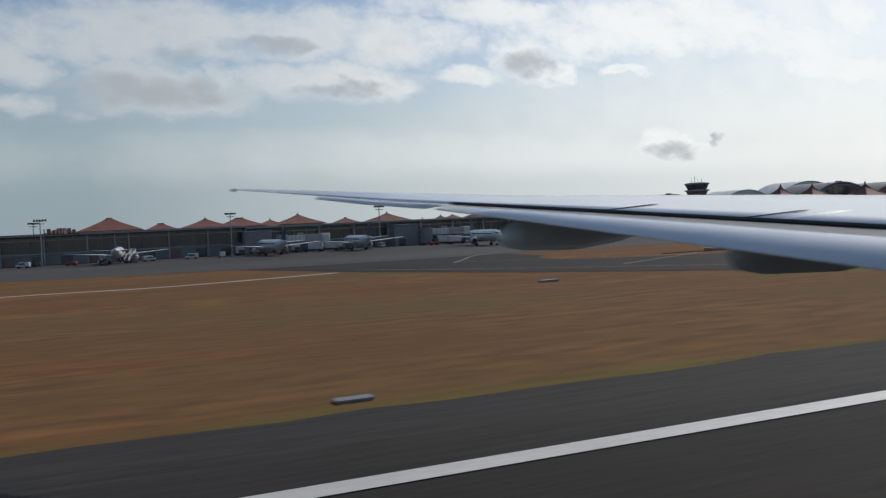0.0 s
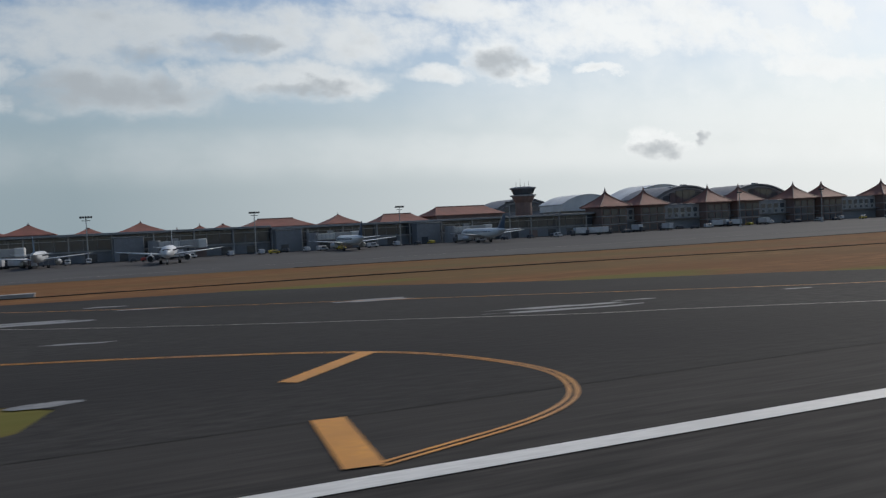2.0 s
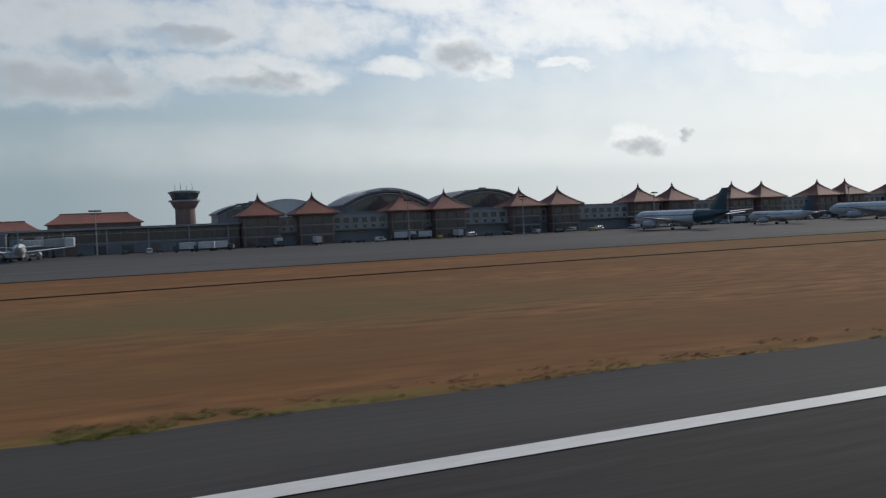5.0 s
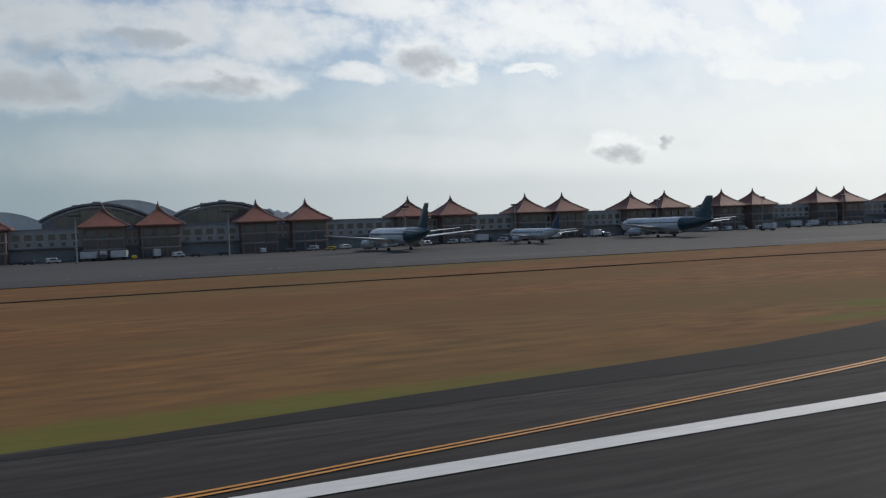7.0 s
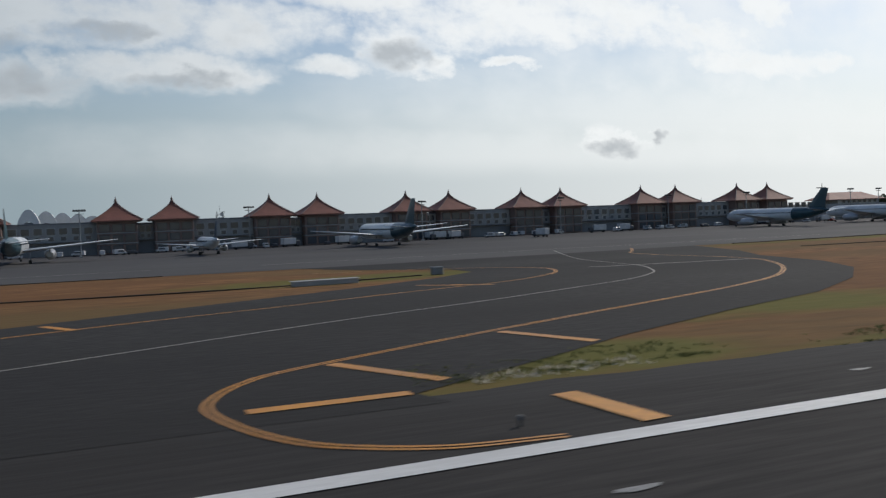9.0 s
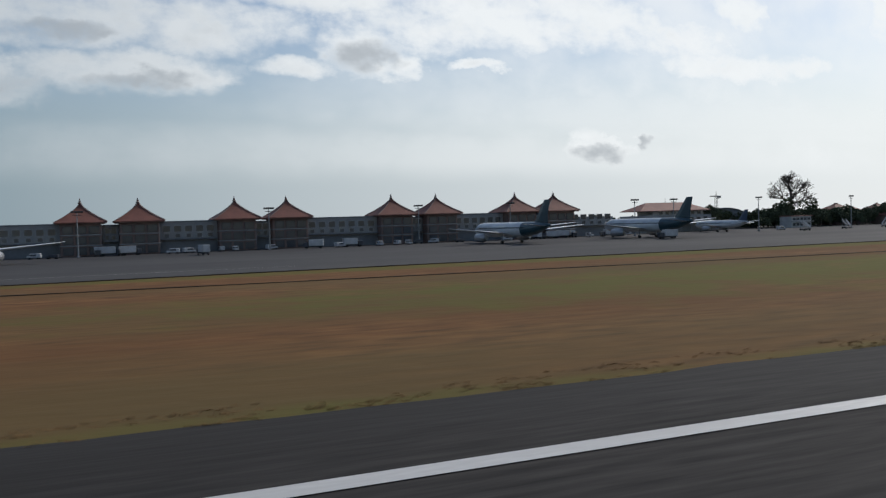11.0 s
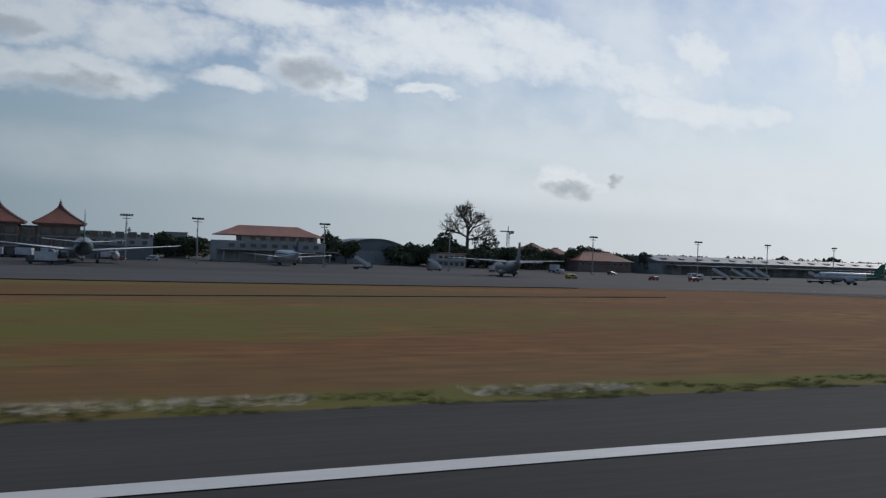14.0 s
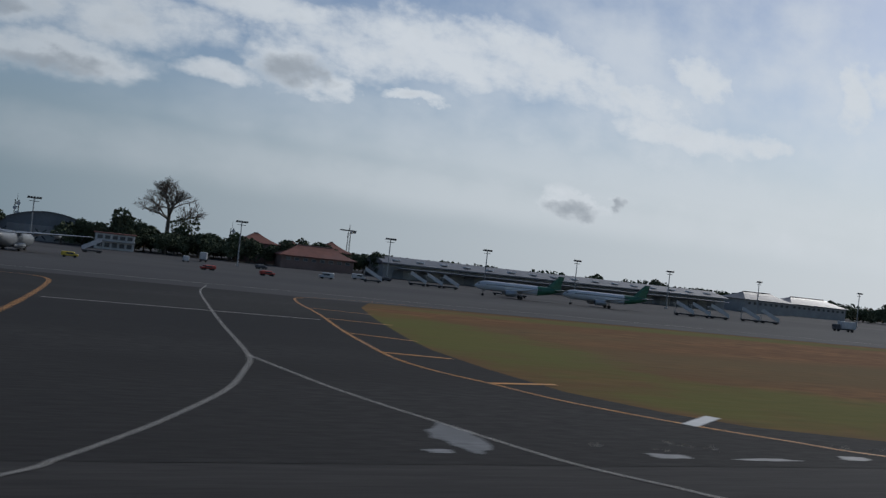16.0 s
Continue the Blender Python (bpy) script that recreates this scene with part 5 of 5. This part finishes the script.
for x, y, a in ((1147, 281, 150), (1153, 280, 145), (1165, 262, 155), (1171, 261, 150), (1005, 300, 200), (1215, 226, 150), (1221, 225, 145), (1228, 224, 150), (1245, 228, 150), (1252, 226, 155), (1120, 270, 160), (1032, 300, 20), (12, 316, 60), (974, 296, 190)):
    copy_thing(stairs, pose(x, y, ground_z(y), 0, 0, a))

# ---- trees ----
kinds = [build_tree(1, 10, 11), build_tree(2, 9, 12), build_tree(3, 12, 11)]
spots = [(888, 405), (896, 398), (915, 410), (925, 402), (1020, 372), (1028, 384), (1045, 392), (1052, 378), (1066, 380), (1074, 372), (1082, 384), (1090, 376), (1096, 372), (1070, 396), (1060, 366), (1110, 378), (1148, 372), (1152, 360), (1144, 384),
         (1158, 380), (984, 372), (978, 400), (1036, 400), (1300, 410), (1312, 402), (1325, 414), (1340, 405), (1352, 412), (1362, 404), (1376, 418), (1410, 402), (1425, 412), (1480, 410), (1500, 400), (1515, 412), (1530, 404), (1550, 410), (-40, 400), (-52, 394), (-64, 402), (-76, 396), (118, 400), (1078, 366), (1086, 364), (1094, 366), (1102, 368), (1064, 372), (1048, 372), (1056, 396), (1042, 384), (1110, 366), (1130, 376), (1140, 366), (1116, 372), (1070, 388), (1090, 388), (1034, 374), (992, 374), (1024, 396)]
rnd = random.Random(8)
for i, (x, y) in enumerate(spots):
    k, z = i % 3, ground_z(y)
    if i < 3:
        kinds[k].matrix_basis = pose(x, y, z)
    else:
        s = copy_thing(kinds[k], pose(x, y, z, 0, 0, rnd.uniform(0, 360)))
        q = rnd.uniform(0.85, 1.25)
        s.scale = (q, q, q * rnd.uniform(0.85, 1.1))
build_bare_tree()

for seed, x, y, h, w in ((31, 1046, 379, 18, 17), (32, 1069, 383, 17, 12)):
    tall = build_tree(seed, h, w, "tall dark broad-leaved tree beside the leafless kapok")
    tall.matrix_basis = pose(x, y, ground_z(y))


def woods(seed, x0, x1, y0, y1, h, n, size, label):
    """A belt of trees too far off to count: leaf clumps heaped in uneven crowns."""
    rnd = random.Random(seed)
    vs, fs = [], []
    for i in range(n):
        x = rnd.uniform(x0, x1)
        top = h * (1 + 0.35 * noise.noise((x * 0.05, seed, 0)) + 0.28 * noise.noise((x * 0.19, 3, seed)))
        c = Vector((x, rnd.uniform(y0, y1), -2.5 + top * rnd.uniform(0.05, 1.0) ** 0.7))
        a, d = (Vector((rnd.gauss(0, 1), rnd.gauss(0, 1), rnd.gauss(0, 1))).normalized() * size * rnd.uniform(0.5, 1.2) for _ in range(2))
        k = len(vs)
        vs += [c + a, c + d, c - a, c - d]
        fs.append((k, k + 1, k + 2, k + 3))
    me = bpy.data.meshes.new("woods")
    me.from_pydata(vs, [], fs)
    me.materials.append(LEAF)
    return tagged(new("woods", me), label, "trees", "", "stuff")


woods(4, -900, 3200, 500, 540, 8.0, 9000, 2.0, "low belt of dark trees behind the airport")
woods(5, 1018, 1100, 384, 404, 9.5, 5200, 1.0, "dense dark trees round the tall bare tree")
woods(6, 1062, 1165, 404, 420, 8.0, 5200, 1.0, "dense dark trees behind the tiled roofs")
woods(7, 876, 934, 408, 424, 9.5, 3600, 1.0, "dense dark trees beside the terminal")
woods(8, 1160, 1560, 400, 425, 9.0, 9000, 1.3, "dense dark trees behind the warehouse")
woods(9, -330, -52, 392, 415, 9.0, 5000, 1.3, "dense dark trees beyond the boarding pier")

# ---- small things in the grass ----
def grass_box(x, y, w, d, h, mat, name, label):
    t = thing(name, x, y, label=label, category="airfield fitting", group="airfield fittings")
    part("body", box(bmesh.new(), 0, 0, 0, w, d, h, min(w, d, h) * 0.12), mat, t)
    part("lid", box(bmesh.new(), 0, 0, h, w * 1.05, d * 1.05, 0.06), mat, t)


for x, y, w, d, h, mat, name, label in ((986.3, 38.9, 0.9, 0.6, 0.75, WALL_DARK, "transformer_box", "dark electrical box standing in the grass"), (1003.2, 66, 4.6, 1.2, 0.6, WALL_GREY, "culvert_slab", "grey concrete culvert slab in the grass"),
                                        (8.2, 28.5, 1.3, 0.6, 0.06, WALL_DARK, "inspection_pit", "dark inspection pit cover in the grass"), (42, 73.5, 1.8, 1.0, 0.15, WALL_DARK, "inspection_pit", "dark inspection pit cover in the grass"),
                                        (553, 87, 7.0, 1.6, 0.5, WALL_GREY, "culvert_slab", "grey concrete culvert slab in the grass"), (102.6, 118, 6.0, 1.8, 0.5, WALL_GREY, "culvert_slab", "grey concrete culvert slab in the grass"),
                                        (568, 92, 1.4, 0.8, 0.9, WALL_DARK, "transformer_box", "dark electrical box standing in the grass")):
    grass_box(x, y, w, d, h, mat, name, label)
for x, y in ((992.1, 45.6),):
    t = thing("marker_post", x, y, label="short white marker post on a concrete foot", category="marker", group="marker posts")
    part("post", rod(bmesh.new(), (0, 0, 0), (0, 0, 1.5), 0.09, 0.09, 8), WALL_WHITE, t)
    part("sign_plate", box(bmesh.new(), 0, 0, 1.2, 0.55, 0.08, 0.4), WALL_WHITE, t)
    part("foot", box(bmesh.new(), 0, 0, 0, 1.0, 0.8, 0.12, 0.03), WALL_GREY, t)
# a pale marker board on a dark foundation, with a cover slab lying by
t = thing("marker_board", 393.5, 40.2, label="pale marker board on a dark concrete foundation", category="marker")
part("board", box(bmesh.new(), -0.25, 0, 0.22, 0.55, 0.16, 0.62, 0.03), WALL_WHITE, t)
part("foundation", box(bmesh.new(), 0, 0, 0, 1.9, 1.0, 0.22, 0.05), WALL_DARK, t, "dark weathered concrete foundation")
grass_box(395.0, 34.5, 1.1, 0.8, 0.08, WALL_GREY, "cover_slab", "grey concrete cover slab lying in the grass")
for x, y in ((390.1, 20.7), (452.4, 29.7), (491.4, 20.8), (541.4, 21.4), (1013.9, 20.5), (186, 39.5)):
    t = thing("edge_light", x, y, label="small runway edge light on a short stem", category="lamp", group="runway edge lights")
    part("stem", rod(bmesh.new(), (0, 0, 0), (0, 0, 0.22), 0.05, 0.05, 8), DARK_STEEL, t)
    part("lens", loft(bmesh.new(), [circle("z", (0, 0, z), r, 8) for z, r in ((0.22, 0.09), (0.32, 0.08), (0.36, 0.03))]), GLASS, t)

# ---- the wing of the aircraft from which the place is seen ----
def station(y, le, hinge, te, thick):
    """A wing section at span y: leading edge, hinge line and trailing edge as (x, z)."""
    (xl, zl), (xh, zh) = le, hinge
    pts = []
    for u, v in ((0.0, 0.0), (0.04, 0.35), (0.15, 0.72), (0.35, 0.9), (0.6, 0.6), (0.85, 0.22), (1.0, 0.0), (1.0, -0.18), (0.7, -0.5), (0.4, -0.7), (0.12, -0.55), (0.03, -0.3)):
        pts.append((xl + (xh - xl) * u, y, zl + (zh - zl) * u + thick * v))
    return pts


wing = thing("aircraft_wing", 0, 0, z=0, label="long swept pale grey airliner wing with lowered flaps", category="wing")
ST = [  # span, leading edge, hinge line, flap edge, half thickness
    (3.2, (22.6, 5.15), (11.12, 5.36), (8.28, 5.03), 0.50), (8.5, (19.2, 5.65), (10.35, 5.76), (8.25, 5.50), 0.36), (13.2, (16.1, 6.02), (9.66, 6.12), (8.21, 5.92), 0.34),
    (20.0, (11.6, 6.62), (8.67, 6.63), (8.15, 6.50), 0.17), (23.0, (9.75, 6.95), (7.6, 6.90), (7.2, 6.78), 0.12), (26.0, (7.75, 7.25), (6.6, 7.20), (6.35, 7.12), 0.08), (29.2, (4.95, 7.62), (4.55, 7.6), (4.4, 7.57), 0.03)]
smooth_shade(part("wing_box", loft(bmesh.new(), [station(y, a, b, c, th) for y, a, b, c, th in ST]), WING_SKIN, wing, "satin pale grey upper skin"))


def flap(y0, y1, name, mat):
    rows = []
    for k in range(7):
        y = y0 + (y1 - y0) * k / 6
        i = max(j for j in range(len(ST) - 1) if ST[j][0] <= y + 1e-6)
        q = (y - ST[i][0]) / (ST[i + 1][0] - ST[i][0])
        (xh, zh), (xt, zt) = ([a + (b - a) * q for a, b in zip(ST[i][n_], ST[i + 1][n_])] for n_ in (2, 3))
        th = (ST[i][4] + (ST[i + 1][4] - ST[i][4]) * q) * 0.5
        rows.append([(xh - 0.06, y, zh - 0.02), (xh - 0.06 + (xt - xh) * 0.4, y, zh + (zt - zh) * 0.33 + th * 0.12), (xt, y, zt + 0.015), (xt, y, zt - 0.015), (xh - 0.06 + (xt - xh) * 0.4, y, zh + (zt - zh) * 0.5 - th * 0.4),
                     (xh - 0.06, y, zh - th * 0.5 - 0.05)])
    return smooth_shade(part(name, loft(bmesh.new(), rows), mat, wing, "lowered flap panel" if name == "flap" else ""))


flap(3.2, 19.9, "flap", WING_SKIN)
flap(20.3, 25.6, "aileron", WING_SKIN)
bm = bmesh.new()
for (y0, _, h0, _, _), (y1, _, h1, _, _) in zip(ST[:3], ST[1:4]):
    rod(bm, (h0[0] - 0.03, y0, h0[1] + 0.01), (h1[0] - 0.03, y1, h1[1] + 0.01), 0.045, 0.04, 5)
part("hinge_seal", bm, SEAL, wing, "dark rubber hinge seal")
for y, x0, x1, z, r in ((17.3, 8.65, 13.6, 5.82, 0.42), (10.6, 9.40, 15.2, 5.50, 0.46)):
    prof = [(0, 0.12, -0.3), (0.03, 0.5, -0.22), (0.12, 0.85, -0.05), (0.4, 1.0, 0.0), (0.65, 0.85, 0.15), (0.85, 0.5, 0.3), (1, 0.08, 0.5)]
    smooth_shade(part("flap_fairing", loft(bmesh.new(), [circle("x", (x0 + (x1 - x0) * u, y, z + dz * r), r * q, 14, 1.15) for u, q, dz in prof]), WING_GREY, wing, "dark grey canoe-shaped fairing"))
for y, xa, xb in ((8.0, 10.5, 12.0), (11.0, 10.05, 11.5), (14.4, 9.6, 10.9)):
    i = max(j for j in range(len(ST) - 1) if ST[j][0] <= y)
    q = (y - ST[i][0]) / (ST[i + 1][0] - ST[i][0])
    zz = ST[i][2][1] + (ST[i + 1][2][1] - ST[i][2][1]) * q
    part("panel_joint", rod(bmesh.new(), (xa, y, zz + 0.02), (xb, y + 0.05, zz + 0.10), 0.015, 0.015, 4), SEAL, wing)
part("tip_light", loft(bmesh.new(), [circle("y", (4.55, y, 7.6), r, 8) for y, r in ((29.15, 0.06), (29.4, 0.07), (29.55, 0.02))]), GLASS, wing)


# ---- clouds ----
bm = bmesh.new()
bm.faces.new([bm.verts.new(p) for p in ((-3600, 2900, 300), (6500, 2900, 300), (6500, 2900, 2400), (-3600, 2900, 2400))])
tagged(part("backdrop_clouds", bm, CLOUD_NEAR), "broken white and grey clouds in a pale sky", "clouds", "", "structure")
bm = bmesh.new()
ring = [(405 + 6800 * math.sin(a), 6800 * math.cos(a)) for a in np.linspace(radians(-48), radians(70), 40)]
low, high = [bm.verts.new((x, y, 0.03 * y)) for x, y in ring], [bm.verts.new((x, y, 0.17 * y)) for x, y in ring]
for i in range(39):
    bm.faces.new((low[i], low[i + 1], high[i + 1], high[i]))
tagged(part("backdrop_far_clouds", bm, CLOUD_FAR), "low distant clouds in pale haze", "clouds", "", "structure")


def haze_material():
    """Pale haze painted as glow that thins out upwards."""
    m = bpy.data.materials.new("horizon_haze")
    m.use_nodes = True
    n, l = m.node_tree.nodes, m.node_tree.links
    n.remove(n["Principled BSDF"])
    co, xyz, r = n.new("ShaderNodeTexCoord"), n.new("ShaderNodeSeparateXYZ"), n.new("ShaderNodeMapRange")
    l.new(co.outputs["Object"], xyz.inputs[0])
    l.new(xyz.outputs[2], r.inputs["Value"])
    r.interpolation_type = "SMOOTHSTEP"
    for key, val in (("From Min", 250.0), ("From Max", 2300.0), ("To Min", 0.95), ("To Max", 0.0)):
        r.inputs[key].default_value = val
    # brightness that grows towards the sun's side is put into the colour along x
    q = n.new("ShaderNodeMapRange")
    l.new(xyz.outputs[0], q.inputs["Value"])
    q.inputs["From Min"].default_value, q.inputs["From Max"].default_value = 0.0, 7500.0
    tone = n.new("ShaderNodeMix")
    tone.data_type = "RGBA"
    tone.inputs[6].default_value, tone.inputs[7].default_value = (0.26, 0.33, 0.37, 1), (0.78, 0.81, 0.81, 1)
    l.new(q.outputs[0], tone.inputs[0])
    glow, clear, both = n.new("ShaderNodeEmission"), n.new("ShaderNodeBsdfTransparent"), n.new("ShaderNodeMixShader")
    l.new(tone.outputs[2], glow.inputs[0])
    l.new(r.outputs[0], both.inputs[0])
    l.new(clear.outputs[0], both.inputs[1])
    l.new(glow.outputs[0], both.inputs[2])
    l.new(both.outputs[0], n["Material Output"].inputs[0])
    return m


# glowing sheet added round the horizon to stand for haze
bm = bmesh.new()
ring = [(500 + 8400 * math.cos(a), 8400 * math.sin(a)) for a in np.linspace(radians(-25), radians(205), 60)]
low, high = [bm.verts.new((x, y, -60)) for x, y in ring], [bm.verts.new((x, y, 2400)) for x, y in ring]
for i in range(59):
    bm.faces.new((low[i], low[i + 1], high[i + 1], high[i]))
tagged(part("backdrop_haze", bm, haze_material()), "glowing backdrop of painted pale haze far behind the airport", "sky", "", "structure")

# ---- the plan brought to size ----
for ob in list(scene.objects):
    if ob.parent is None and ob.type in ("MESH", "EMPTY"):
        ob.location = ob.location * SIZE
        ob.scale = ob.scale * SIZE
